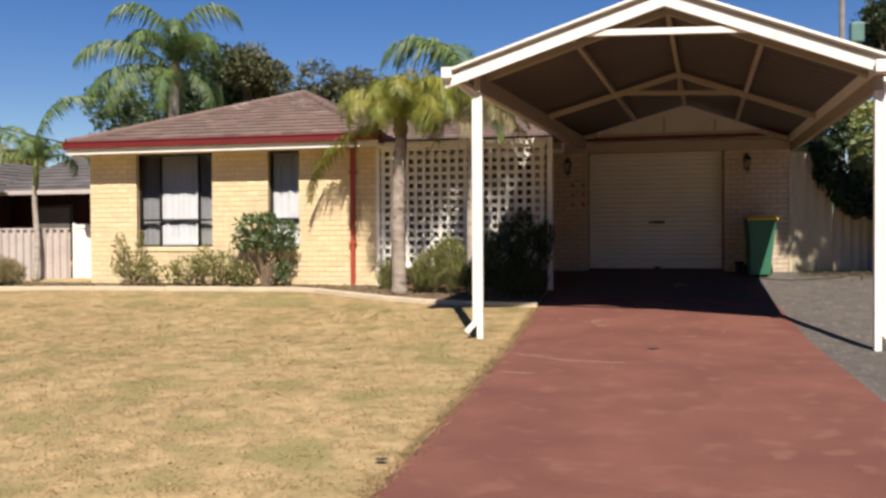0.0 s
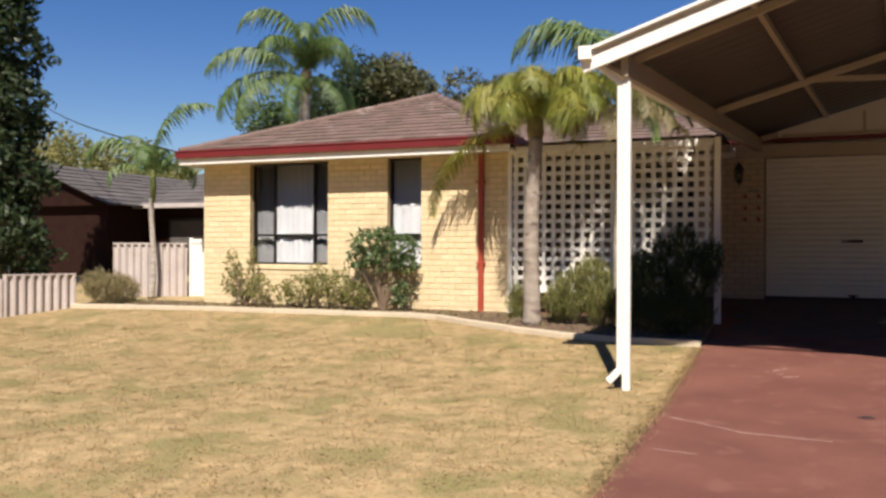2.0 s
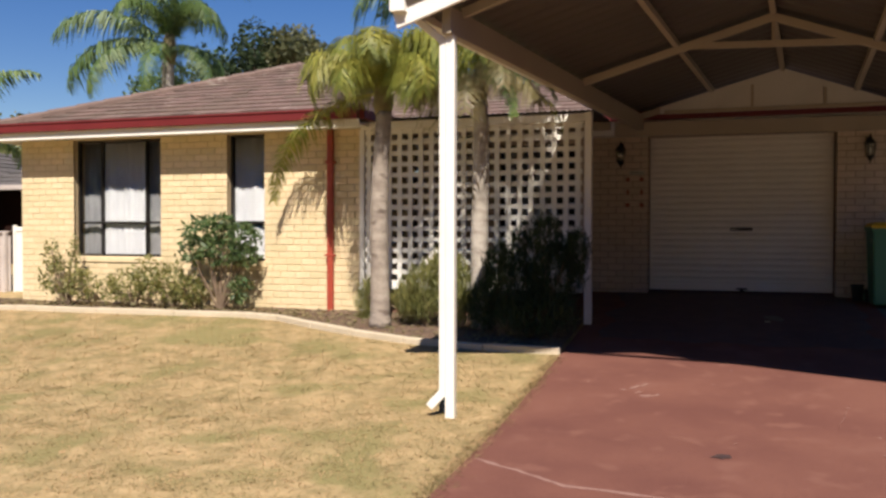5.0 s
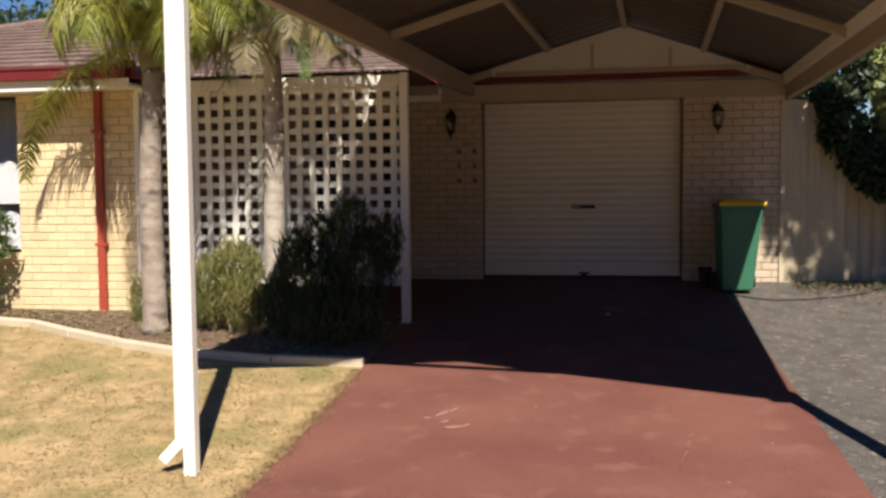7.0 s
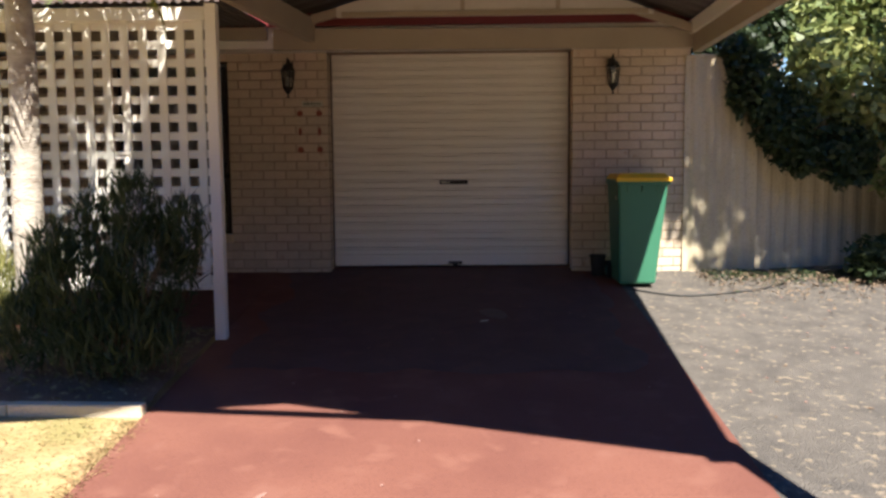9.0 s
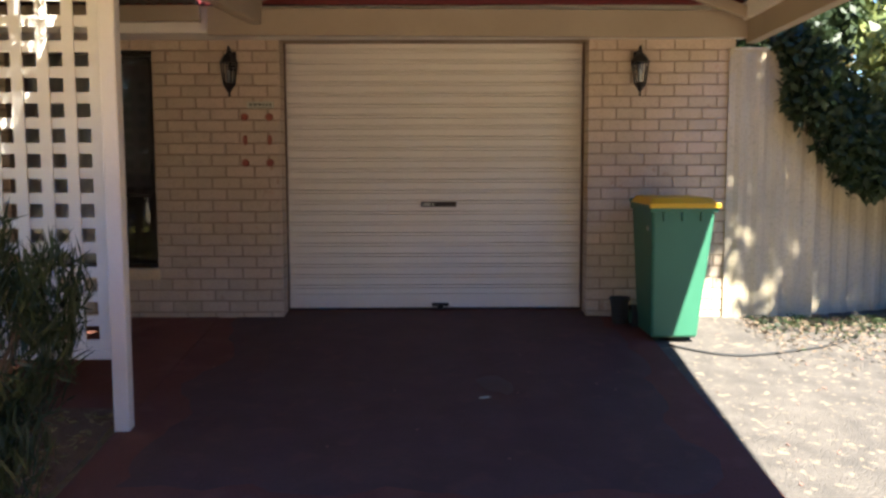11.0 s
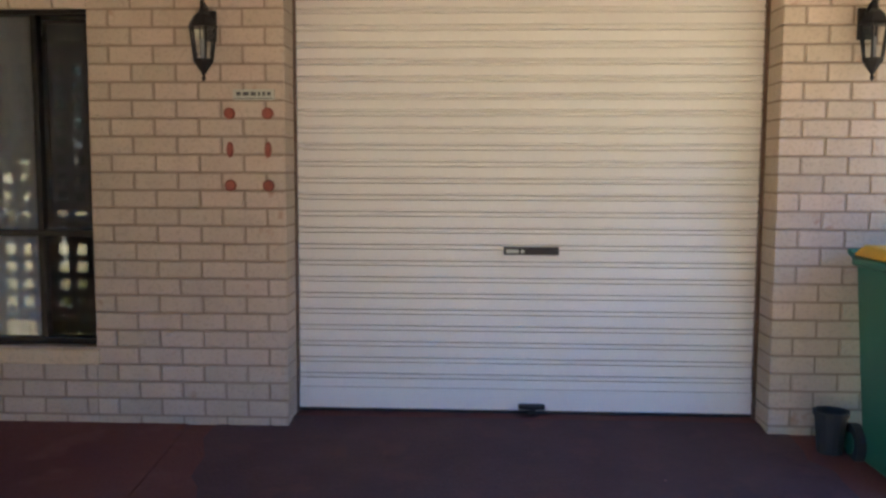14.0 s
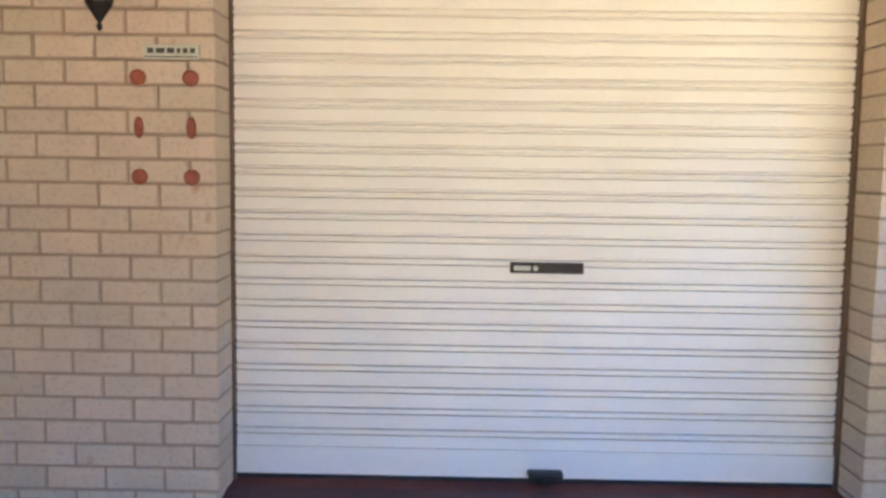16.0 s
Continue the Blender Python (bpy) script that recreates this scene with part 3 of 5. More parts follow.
while z < 2.27:
    prof += [(z, 0.0), (z + 0.05, 0.0), (z + 0.054, 0.016), (z + 0.06, 0.016), (z + 0.065, -0.005), (z + 0.077, -0.005), (z + 0.081, 0.015), (z + 0.087, 0.015)]
    z += 0.092
xs = [-1.275, -0.4, 0.4, 1.275]
cols = [[bm.verts.new((x, DOOR_Y + dy, zz)) for zz, dy in prof] + [bm.verts.new((x, DOOR_Y + 0.03, prof[-1][0])), bm.verts.new((x, DOOR_Y + 0.03, prof[0][0]))] for x in xs]
for a, b in zip(cols, cols[1:]):
    for k in range(len(a)):
        bm.faces.new((a[k], b[k], b[(k + 1) % len(a)], a[(k + 1) % len(a)]))
part("curtain_sheet", bm, DOOR_CREAM, door)
part("bottom_rail", soften(box(mesh(), -1.272, 1.272, DOOR_Y - 0.012, DOOR_Y + 0.02, -0.014, 0.108), 0.006), DOOR_CREAM, door, "smooth bottom rail")
part("weather_strip", box(mesh(), -1.272, 1.272, DOOR_Y - 0.004, DOOR_Y + 0.016, -0.032, -0.014), RUBBER, door, "black rubber weather strip")
lock = part("lock_bar", soften(box(mesh(), -0.12, 0.185, DOOR_Y - 0.022, DOOR_Y - 0.004, 0.868, 0.913), 0.004), BLACK_METAL, door, "black lock bar")
part("lock_label", box(mesh(), -0.105, -0.035, DOOR_Y - 0.0245, DOOR_Y - 0.022, 0.88, 0.9), SIGN_WHITE, lock, "small pale label")
part("keyhole", tube(mesh(), [(-0.015, DOOR_Y - 0.03, 0.89), (-0.015, DOOR_Y - 0.022, 0.89)], 0.011, 10), SIGN_WHITE, lock, "round bright key barrel")
lift = part("lift_handle", soften(box(mesh(), -0.03, 0.12, DOOR_Y - 0.075, DOOR_Y - 0.012, 0.006, 0.03), 0.01), BLACK_METAL, door, "black foot-lift handle")
part("handle_bracket", soften(box(mesh(), 0.02, 0.07, DOOR_Y - 0.06, DOOR_Y - 0.012, -0.025, 0.006), 0.006), BLACK_METAL, lift)
for x0, x1 in ((-1.283, -1.271), (1.266, 1.283)):
    part("guide_rail", soften(box(mesh(), x0, x1, DOOR_Y - 0.03, DOOR_Y + 0.03, -0.04, 2.262), 0.003), surface("brown_guide_rail", (0.13, 0.075, 0.045), (0.10, 0.06, 0.035), 4, 0.6, 0.2, 40) if x0 < 0 else bpy.data.materials["brown_guide_rail"], door, "brown painted side guide")
bm = box(mesh(), -1.283, 1.283, DOOR_Y - 0.05, DOOR_Y + 0.3, 2.2625, 2.28)
structure("door_head", bm, SOFFIT, "white door head lining", "trim")
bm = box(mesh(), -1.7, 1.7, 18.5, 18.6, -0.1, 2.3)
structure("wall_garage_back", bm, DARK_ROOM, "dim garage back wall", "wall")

# ---- lattice screen ----
LAT_Y = 14.0
lattice = thing("lattice_screen", "cream painted timber lattice screen shading the porch", "lattice", (-3.4, LAT_Y, ground_z(LAT_Y)))
LX0, LX1, LZ0, LZ1 = -4.9, -1.9, 0.12, 2.24
for k in range(20):
    x = LX0 + 0.06 + (LX1 - LX0 - 0.12) * k / 19
    part("upright_slat", box(mesh(), x - 0.034, x + 0.034, LAT_Y - 0.012, LAT_Y - 0.001, LZ0, LZ1), LATTICE, lattice)
for k in range(15):
    z = LZ0 + 0.035 + (LZ1 - LZ0 - 0.07) * k / 14
    part("cross_slat", box(mesh(), LX0, LX1, LAT_Y + 0.0, LAT_Y + 0.011, z - 0.032, z + 0.032), LATTICE, lattice)
part("top_rail", soften(box(mesh(), -4.95, -1.87, LAT_Y - 0.045, LAT_Y + 0.045, LZ1, LZ1 + 0.11), 0.006), LATTICE, lattice)
part("bottom_rail", soften(box(mesh(), LX0, LX1, LAT_Y - 0.02, LAT_Y + 0.03, LZ0 - 0.05, LZ0), 0.005), LATTICE, lattice)
part("end_post", soften(box(mesh(), -4.97, LX0, LAT_Y - 0.035, LAT_Y + 0.04, ground_z(14) - 0.1, LZ1), 0.006), LATTICE, lattice)

porch = thing("porch_roof", "corrugated sheet roof over the porch behind the lattice", "roof", (-3.3, 14.8, 2.4), kind="structure")
bm = mesh()
cols = []
for k in range(161):
    x = -4.86 + 3.1 * k / 160
    dz = 0.009 * math.sin(k * math.tau / 4 + 0.6)
    cols.append([bm.verts.new((x, 13.93, 2.375 + dz)), bm.verts.new((x, 15.58, 2.44 + dz)), bm.verts.new((x, 15.58, 2.452 + dz)), bm.verts.new((x, 13.93, 2.387 + dz))])
for a, b in zip(cols, cols[1:]):
    for k in range(4):
        bm.faces.new((a[k], b[k], b[(k + 1) % 4], a[(k + 1) % 4]))
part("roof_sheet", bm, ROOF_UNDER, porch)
part("wall_batten", soften(box(mesh(), -4.83, -1.75, 15.48, 15.53, 2.3, 2.42), 0.004), CREAM_SHADED, porch, "cream timber batten")

# ---- carport ----
FL, FR, BL, BR = Vector((-2.30, 9.8, 0)), Vector((2.32, 9.5, 0)), Vector((-1.32, 15.5, 0)), Vector((2.39, 15.5, 0))


def plan(u, v, z=0.0):
    p = FL.lerp(FR, u).lerp(BL.lerp(BR, u), v)
    return Vector((p.x, p.y, z))


def eave_z(v, u=0.0):
    """The eaves on the drive's side hang lower than those over the lawn."""
    return 2.53 - 0.19 * v if u < 0.5 else 2.32 - 0.12 * v


def ridge_z(v):
    return 3.36 - 0.41 * v


def rafter(u, v, lift=0.0):
    """A point on the truss line at u across, v along."""
    f = 1 - abs(u - 0.5) * 2
    low = eave_z(v, u) + 0.12
    return plan(u, v, low + (ridge_z(v) - low) * f + lift)


carport = thing("carport", "white steel gable carport over a red driveway", "carport", (0, 12.6, ground_z(12.6)))
for u, v in ((0, 0.0), (1, 0.0)):
    p = plan(u, v)
    bm = soften(box(mesh(), p.x - 0.039, p.x + 0.039, p.y - 0.039, p.y + 0.039, ground_z(p.y) - 0.15, eave_z(v, u) - 0.07), 0.008)
    part("front_post", bm, WHITE_STEEL, carport)
bm = box(mesh(), -1.84, -1.75, 13.75, 13.84, ground_z(13.6) - 0.1, eave_z(0.7) - 0.06)
part("middle_post", soften(bm, 0.007), WHITE_STEEL, carport)
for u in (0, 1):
    part("side_beam", soften(beam(mesh(), plan(u, -0.015, eave_z(0, u) + 0.04), plan(u, 1.0, eave_z(1, u) + 0.04), 0.08, 0.22), 0.006), CREAM_SHADED, carport)
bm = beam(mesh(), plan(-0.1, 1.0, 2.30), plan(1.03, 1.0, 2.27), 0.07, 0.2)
part("back_beam", soften(bm, 0.006), CREAM_SHADED, carport)
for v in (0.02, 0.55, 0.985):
    truss = part("truss", soften(beam(mesh(), rafter(0.01, v), rafter(0.5, v), 0.05, 0.085), 0.005), CREAM_SHADED, carport)
    part("rafter", soften(beam(mesh(), rafter(0.99, v), rafter(0.5, v), 0.05, 0.085), 0.005), CREAM_SHADED, truss)
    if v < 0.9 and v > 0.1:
        part("collar_tie", soften(beam(mesh(), rafter(0.29, v), rafter(0.71, v), 0.045, 0.07), 0.005), CREAM_SHADED, truss)
        part("king_rod", beam(mesh(), rafter(0.5, v), rafter(0.5, v) - Vector((0, 0, 0.32)), 0.03, 0.03, (0, 1, 0)), CREAM_SHADED, truss)
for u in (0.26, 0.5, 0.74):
    part("purlin", soften(beam(mesh(), rafter(u, 0.0, 0.055), rafter(u, 1.0, 0.055), 0.06, 0.07), 0.005), CREAM_SHADED, carport)
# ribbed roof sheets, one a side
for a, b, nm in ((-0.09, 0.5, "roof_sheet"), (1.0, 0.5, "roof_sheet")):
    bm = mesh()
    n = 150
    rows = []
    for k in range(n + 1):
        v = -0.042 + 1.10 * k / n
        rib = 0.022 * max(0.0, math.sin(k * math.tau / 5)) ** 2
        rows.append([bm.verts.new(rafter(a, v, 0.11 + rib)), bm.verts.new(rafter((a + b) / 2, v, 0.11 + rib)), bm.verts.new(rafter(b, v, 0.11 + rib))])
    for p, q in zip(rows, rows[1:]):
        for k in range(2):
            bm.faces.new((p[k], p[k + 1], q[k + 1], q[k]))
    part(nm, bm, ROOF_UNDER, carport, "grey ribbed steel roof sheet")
# white barge boards, collar and gutters at the front
for a in (-0.085, 1.03):
    lo, hi = rafter(a, -0.035, 0.06), rafter(0.5, -0.035, 0.06)
    part("barge_board", soften(beam(mesh(), lo, hi, 0.04, 0.19), 0.006), WHITE_STEEL, carport)
    part("barge_cap", soften(beam(mesh(), rafter(a, -0.04, 0.165), rafter(0.5, -0.04, 0.165), 0.085, 0.035), 0.006), WHITE_STEEL, carport)
part("front_collar", soften(beam(mesh(), rafter(0.30, -0.03, 0.0), rafter(0.70, -0.03, 0.0), 0.05, 0.075), 0.005), WHITE_STEEL, carport)
for u, s in ((0, -1), (1, 1)):
    bm = mesh()
    p, q = plan(u, -0.045, eave_z(0, u) + 0.11), plan(u, 1.0, eave_z(1, u) + 0.11)
    off = Vector((s * (0.33 if s < 0 else -0.02), 0, 0))
    beam(bm, p + off, q + off, 0.11, 0.02)
    beam(bm, p + off + Vector((s * 0.05, 0, 0.055)), q + off + Vector((s * 0.05, 0, 0.055)), 0.012, 0.12)
    beam(bm, p + off - Vector((s * 0.05, 0, -0.055)), q + off - Vector((s * 0.05, 0, -0.055)), 0.012, 0.12)
    g = part("side_gutter", bm, WHITE_STEEL, carport)
    c = p + off + Vector((0, 0, 0.052))
    part("end_cap", soften(box(mesh(), c.x - 0.065, c.x + 0.065, c.y - 0.012, c.y + 0.004, c.z - 0.065, c.z + 0.068), 0.004), WHITE_STEEL, g)
# downpipes beside the front posts, with a kicked-out shoe
for u, s in ((0, -1), (1, 1)):
    p = plan(u, 0)
    gz = ground_z(p.y)
    bm = soften(box(mesh(), p.x + s * 0.042 - (0.055 if s < 0 else 0), p.x + s * 0.042 + (0.055 if s > 0 else 0), p.y - 0.03, p.y + 0.03, gz + 0.16, eave_z(0, u) - 0.09), 0.012)
    dp = part("downpipe", bm, WHITE_STEEL, carport)
    bm = beam(mesh(), (p.x + s * 0.07, p.y, gz + 0.2), (p.x + s * 0.18, p.y - 0.02, gz + 0.08), 0.06, 0.07)
    part("pipe_shoe", soften(bm, 0.01), WHITE_STEEL, dp)
    bm = beam(mesh(), (p.x + s * 0.07, p.y, eave_z(0, u) - 0.11), (p.x + s * (0.3 if s < 0 else 0.08), p.y, eave_z(0, u) + 0.08), 0.06, 0.06)
    part("pipe_offset", soften(bm, 0.01), WHITE_STEEL, dp)
# cream sheeted gable at the back
v = 0.972
bm = mesh()
pts = [rafter(0.08, v, 0.03), rafter(0.88, v, 0.03), rafter(0.5, v, 0.06)]
lowz = 2.475
pts = [Vector((pts[0].x, pts[0].y, lowz)), Vector((pts[1].x, pts[1].y, lowz)), pts[1], pts[2], pts[0]]
near, far = [bm.verts.new(p) for p in pts], [bm.verts.new(p + Vector((0, 0.02, 0))) for p in pts]
bm.faces.new(near)
bm.faces.new(far[::-1])
for k in range(5):
    bm.faces.new((near[k], far[k], far[(k + 1) % 5], near[(k + 1) % 5]))
infill = part("gable_infill", bm, GABLE_SHADED, carport, "cream sheeted gable infill")
part("bottom_trim", soften(box(mesh(), pts[0].x + 0.05, pts[1].x - 0.05, pts[0].y - 0.022, pts[0].y - 0.003, lowz, lowz + 0.05), 0.004), CREAM_SHADED, infill)
for u in (0.4, 0.64):
    p = rafter(u, v)
    part("cover_strip", box(mesh(), p.x - 0.02, p.x + 0.02, p.y - 0.018, p.y - 0.003, lowz + 0.055, p.z - 0.04), CREAM_SHADED, infill)


# ---- wall lanterns ----
def lantern(x, label):
    y = BACKED - 0.13
    ln = thing("wall_lantern", label, "wall lamp", (x, y, 1.79), "pair of lanterns")
    part("back_plate", soften(box(mesh(), x - 0.035, x + 0.035, BACKED - 0.022, BACKED - 0.002, 2.0, 2.16), 0.006), BLACK_METAL, ln)
    part("arm", tube(mesh(), [(x, BACKED - 0.02, 2.1), (x, BACKED - 0.07, 2.16), (x, y, 2.185), (x, y, 2.15)], 0.011, 8), BLACK_METAL, ln, smooth=True)
    part("roof", lathe(mesh(), (x, y, 0), [(0.078, 2.055), (0.07, 2.075), (0.045, 2.115), (0.02, 2.135), (0.012, 2.16)], 6), BLACK_METAL, ln)
    part("glass", lathe(mesh(), (x, y, 0), [(0.045, 1.895), (0.066, 2.052)], 6), GLASS, ln, "clear glass body")
    part("candle", tube(mesh(), [(x, y, 1.9), (x, y, 2.0)], 0.013, 8), LAMP_GLASS, ln, "white candle tube")
    for k in range(6):
        a = k * math.tau / 6
        part("bar", beam(mesh(), (x + 0.047 * math.cos(a), y + 0.047 * math.sin(a), 1.893), (x + 0.068 * math.cos(a), y + 0.068 * math.sin(a), 2.056), 0.009, 0.009, (0.3, 0.2, 1)), BLACK_METAL, ln)
    part("finial", lathe(mesh(), (x, y, 0), [(0.004, 1.785), (0.012, 1.80), (0.006, 1.815), (0.022, 1.84), (0.05, 1.88), (0.055, 1.895)], 8), BLACK_METAL, ln)


lantern(-1.67, "black metal wall lantern with clear glass on cream brick")
lantern(1.68, "black metal wall lantern with clear glass on cream brick")

# ---- ornaments and sign on the pier ----
for x in (-1.578, -1.374):
    for z, oval in ((1.63, False), (1.44, True), (1.25, False)):
        orn = thing("wall_ornament", "small terracotta leaf plaque fixed to the brick" if oval else "small round terracotta plaque fixed to the brick", "wall ornament", (x, BACKED - 0.01, z), "terracotta plaques")
        bm = mesh()
        rx, rz = (0.018, 0.042) if oval else (0.031, 0.031)
        ring = lambda k, s, yy: [bm.verts.new((x + rx * s * math.cos(i * math.tau / 14), yy, z + rz * s * math.sin(i * math.tau / 14))) for i in range(14)]
        rings = [ring(0, 1.0, BACKED - 0.001), ring(1, 1.0, BACKED - 0.01), ring(2, 0.7, BACKED - 0.016), ring(3, 0.35, BACKED - 0.013)]
        for a, b in zip(rings, rings[1:]):
            for i in range(14):
                bm.faces.new((a[i], a[(i + 1) % 14], b[(i + 1) % 14], b[i]))
        bm.faces.new(rings[-1])
        part("disc", bm, TERRACOTTA, orn)
sign = thing("name_sign", "narrow aged white sign with dark unreadable lettering", "sign", (-1.445, BACKED - 0.01, 1.73))
part("plate", soften(box(mesh(), -1.555, -1.335, BACKED - 0.016, BACKED - 0.002, 1.70, 1.755), 0.003), SIGN_WHITE, sign)
part("border", box(mesh(), -1.548, -1.342, BACKED - 0.0175, BACKED - 0.0162, 1.706, 1.710), INK, sign)
x = -1.535
while x < -1.36:
    w = random.uniform(0.012, 0.035)
    part("lettering_bar", box(mesh(), x, min(x + w, -1.35), BACKED - 0.018, BACKED - 0.0162, 1.722, 1.741), INK, sign)
    x += w + 0.01

# ---- wheelie bin ----
bx, by, bz = 1.86, 15.66, ground_z(15.6) + 0.012
wbin = thing("wheelie_bin", "dark green wheelie bin with a yellow lid beside the garage", "rubbish bin", (bx, by, bz))


def taper(bm, bottom, top_, z0, z1):
    (a0, a1, c0, c1), (b0, b1, d0, d1) = bottom, top_
    return hexa(bm, [(a0, c0, z0), (a1, c0, z0), (a1, c1, z0), (a0, c1, z0), (b0, d0, z1), (b1, d0, z1), (b1, d1, z1), (b0, d1, z1)])


bm = taper(mesh(), (bx - 0.205, bx + 0.15, by - 0.25, by + 0.22), (bx - 0.235, bx + 0.245, by - 0.34, by + 0.33), bz + 0.020, bz + 1.021)
body = part("body", soften(bm, 0.025, 3), BIN_GREEN, wbin)
part("rim", soften(box(mesh(), bx - 0.25, bx + 0.26, by - 0.355, by + 0.34, bz + 0.989, bz + 1.037), 0.012), BIN_GREEN, wbin)
for k in range(3):
    xx = bx - 0.14 + 0.14 * k
    part("rib", soften(box(mesh(), xx - 0.012, xx + 0.012, by - 0.352, by - 0.325, bz + 0.924, bz + 0.994), 0.004), BIN_GREEN, body)
bm = taper(mesh(), (bx - 0.255, bx + 0.265, by - 0.365, by + 0.33), (bx - 0.22, bx + 0.22, by - 0.30, by + 0.28), bz + 1.040, bz + 1.097)
lid = part("lid", soften(bm, 0.015, 3), BIN_YELLOW, wbin, "yellow lid")
part("lid_lip", soften(box(mesh(), bx - 0.26, bx + 0.27, by - 0.375, by - 0.35, bz + 1.021, bz + 1.059), 0.006), BIN_YELLOW, lid)
part("handle", tube(mesh(), [(bx - 0.24, by + 0.40, bz + 1.053), (bx + 0.24, by + 0.40, bz + 1.053)], 0.016, 8), BIN_GREEN, wbin)
for s in (-1, 1):
    part("handle_arm", beam(mesh(), (bx + s * 0.22, by + 0.32, bz + 1.016), (bx + s * 0.22, by + 0.405, bz + 1.053), 0.03, 0.03), BIN_GREEN, wbin)
    wheel = part("wheel", tube(mesh(), [(bx + s * 0.205, by + 0.26, bz + 0.100), (bx + s * 0.25, by + 0.26, bz + 0.100)], 0.1, 20), RUBBER, wbin, "black rubber wheel")
    part("hub", tube(mesh(), [(bx + s * 0.249, by + 0.26, bz + 0.100), (bx + s * 0.255, by + 0.26, bz + 0.100)], 0.055, 14), BIN_GREEN, wheel)
part("axle", tube(mesh(), [(bx - 0.24, by + 0.26, bz + 0.100), (bx + 0.24, by + 0.26, bz + 0.100)], 0.012, 8), BLACK_METAL, wbin)
part("mark", tube(mesh(), [(bx - 0.238, by - 0.2, bz + 0.860), (bx - 0.228, by - 0.2, bz + 0.860)], 0.02, 10), SIGN_WHITE, body, "pale round sticker")
pot = thing("black_pot", "small black plastic pot between bin and brick pier", "pot", (1.53, 15.96, ground_z(15.96) + 0.012))
part("pot_body", lathe(mesh(), (1.53, 15.96, ground_z(15.96) + 0.012), [(0.062, 0), (0.08, 0.19), (0.088, 0.19), (0.088, 0.215), (0.075, 0.215), (0.06, 0.05)], 14), RUBBER, pot)

# ---- side fence, hose and neighbour fence ----


def ribbed_fence(name, pts, z_top, label, pitch, material, depth=0.03, group=""):
    """A fence of ribbed sheet along a line of points, one sheet a bay."""
    p0 = pts[0]
    fence = thing(name, label, "fence", (p0[0], p0[1], ground_z(p0[1])), group)
    for (xa, ya), (xb, yb), zt in zip(pts, pts[1:], z_top):
        a, b = Vector((xa, ya, 0)), Vector((xb, yb, 0))
        d = (b - a).normalized()
        nrm = Vector((-d.y, d.x, 0))
        L = (b - a).length
        bays = max(1, round(L / 1.0))
        for i in range(bays):
            bm = mesh()
            n = max(8, int(L / bays / pitch * 8))
            cols = []
            for k in range(n + 1):
                s = L * (i + k / n) / bays - (0.004 if k == n else 0)
                w = max(-0.75, min(0.75, 1.4 * math.sin(s / pitch * math.tau)))
                p, q = a + d * s + nrm * (depth * 0.5 * w - 0.006), a + d * s + nrm * (depth * 0.5 * w + 0.006)
                lo = ground_z(p.y) - 0.06
                cols.append([bm.verts.new((p.x, p.y, lo)), bm.verts.new((p.x, p.y, zt)), bm.verts.new((q.x, q.y, zt)), bm.verts.new((q.x, q.y, lo))])
            for p, q in zip(cols, cols[1:]):
                for k in range(4):
                    bm.faces.new((p[k], q[k], q[(k + 1) % 4], p[(k + 1) % 4]))
            bm.faces.new(cols[0])
            bm.faces.new(cols[-1][::-1])
            part("sheet", bm, material, fence)
        part("top_rail", soften(beam(mesh(), a + Vector((0, 0, zt + 0.012)), b + Vector((0, 0, zt + 0.012)), 0.055, 0.03), 0.005), material, fence)
    return fence


ribbed_fence("side_fence", [(2.44, 16.135), (3.2, 16.135)], [2.16], "tall cream ribbed fence panel joined to the garage wall", 0.16, FENCE_SHEET, 0.022)
ribbed_fence("boundary_fence", [(3.22, 16.2), (5.0, 16.6), (7.5, 16.9)], [1.75, 1.75], "cream ribbed boundary fence overgrown by creeper", 0.17, FENCE_SHEET, 0.03)
ribbed_fence("west_fence", [(-13.45, 14.45), (-11.95, 14.85)], [0.82], "weathered pale ribbed fence beside a young palm", 0.15, GREY_FENCE, 0.085)
ribbed_fence("street_fence", [(-13.15, 13.2), (-13.6, 12.0), (-14.6, 9.2)], [0.24, 0.16], "low weathered pale ribbed fence towards the street", 0.15, GREY_FENCE, 0.085)
gate = thing("white_gate", "plain white sheeted side gate beside the brick wall", "gate", (-11.4, 14.9, ground_z(14.9)))
part("gate_sheet", soften(box(mesh(), -11.85, -10.95, 14.88, 14.9, ground_z(14.9), 0.92), 0.004), WHITE_STEEL, gate)
for x in (-11.87, -10.96):
    part("gate_post", soften(box(mesh(), x - 0.025, x + 0.025, 14.86, 14.92, ground_z(14.9) - 0.1, 0.95), 0.004), WHITE_STEEL, gate)
part("gate_rail", soften(box(mesh(), -11.85, -10.98, 14.865, 14.88, 0.84, 0.9), 0.004), WHITE_STEEL, gate)
hose = thing("garden_hose", "dark hose lying loosely on the asphalt", "hose", (2.3, 15.2, ground_z(15.2)))
hp = []
for k in range(40):
    f = k / 39
    x = 1.78 + 2.3 * f
    y = 15.35 - 0.33 * math.sin(f * 5.2) - 0.05 * math.sin(f * 13) + 0.25 * f
    hp.append((x, y, ground_z(y) + 0.016))
part("hose_line", tube(mesh(), hp, 0.009, 6), RUBBER, hose, smooth=True)


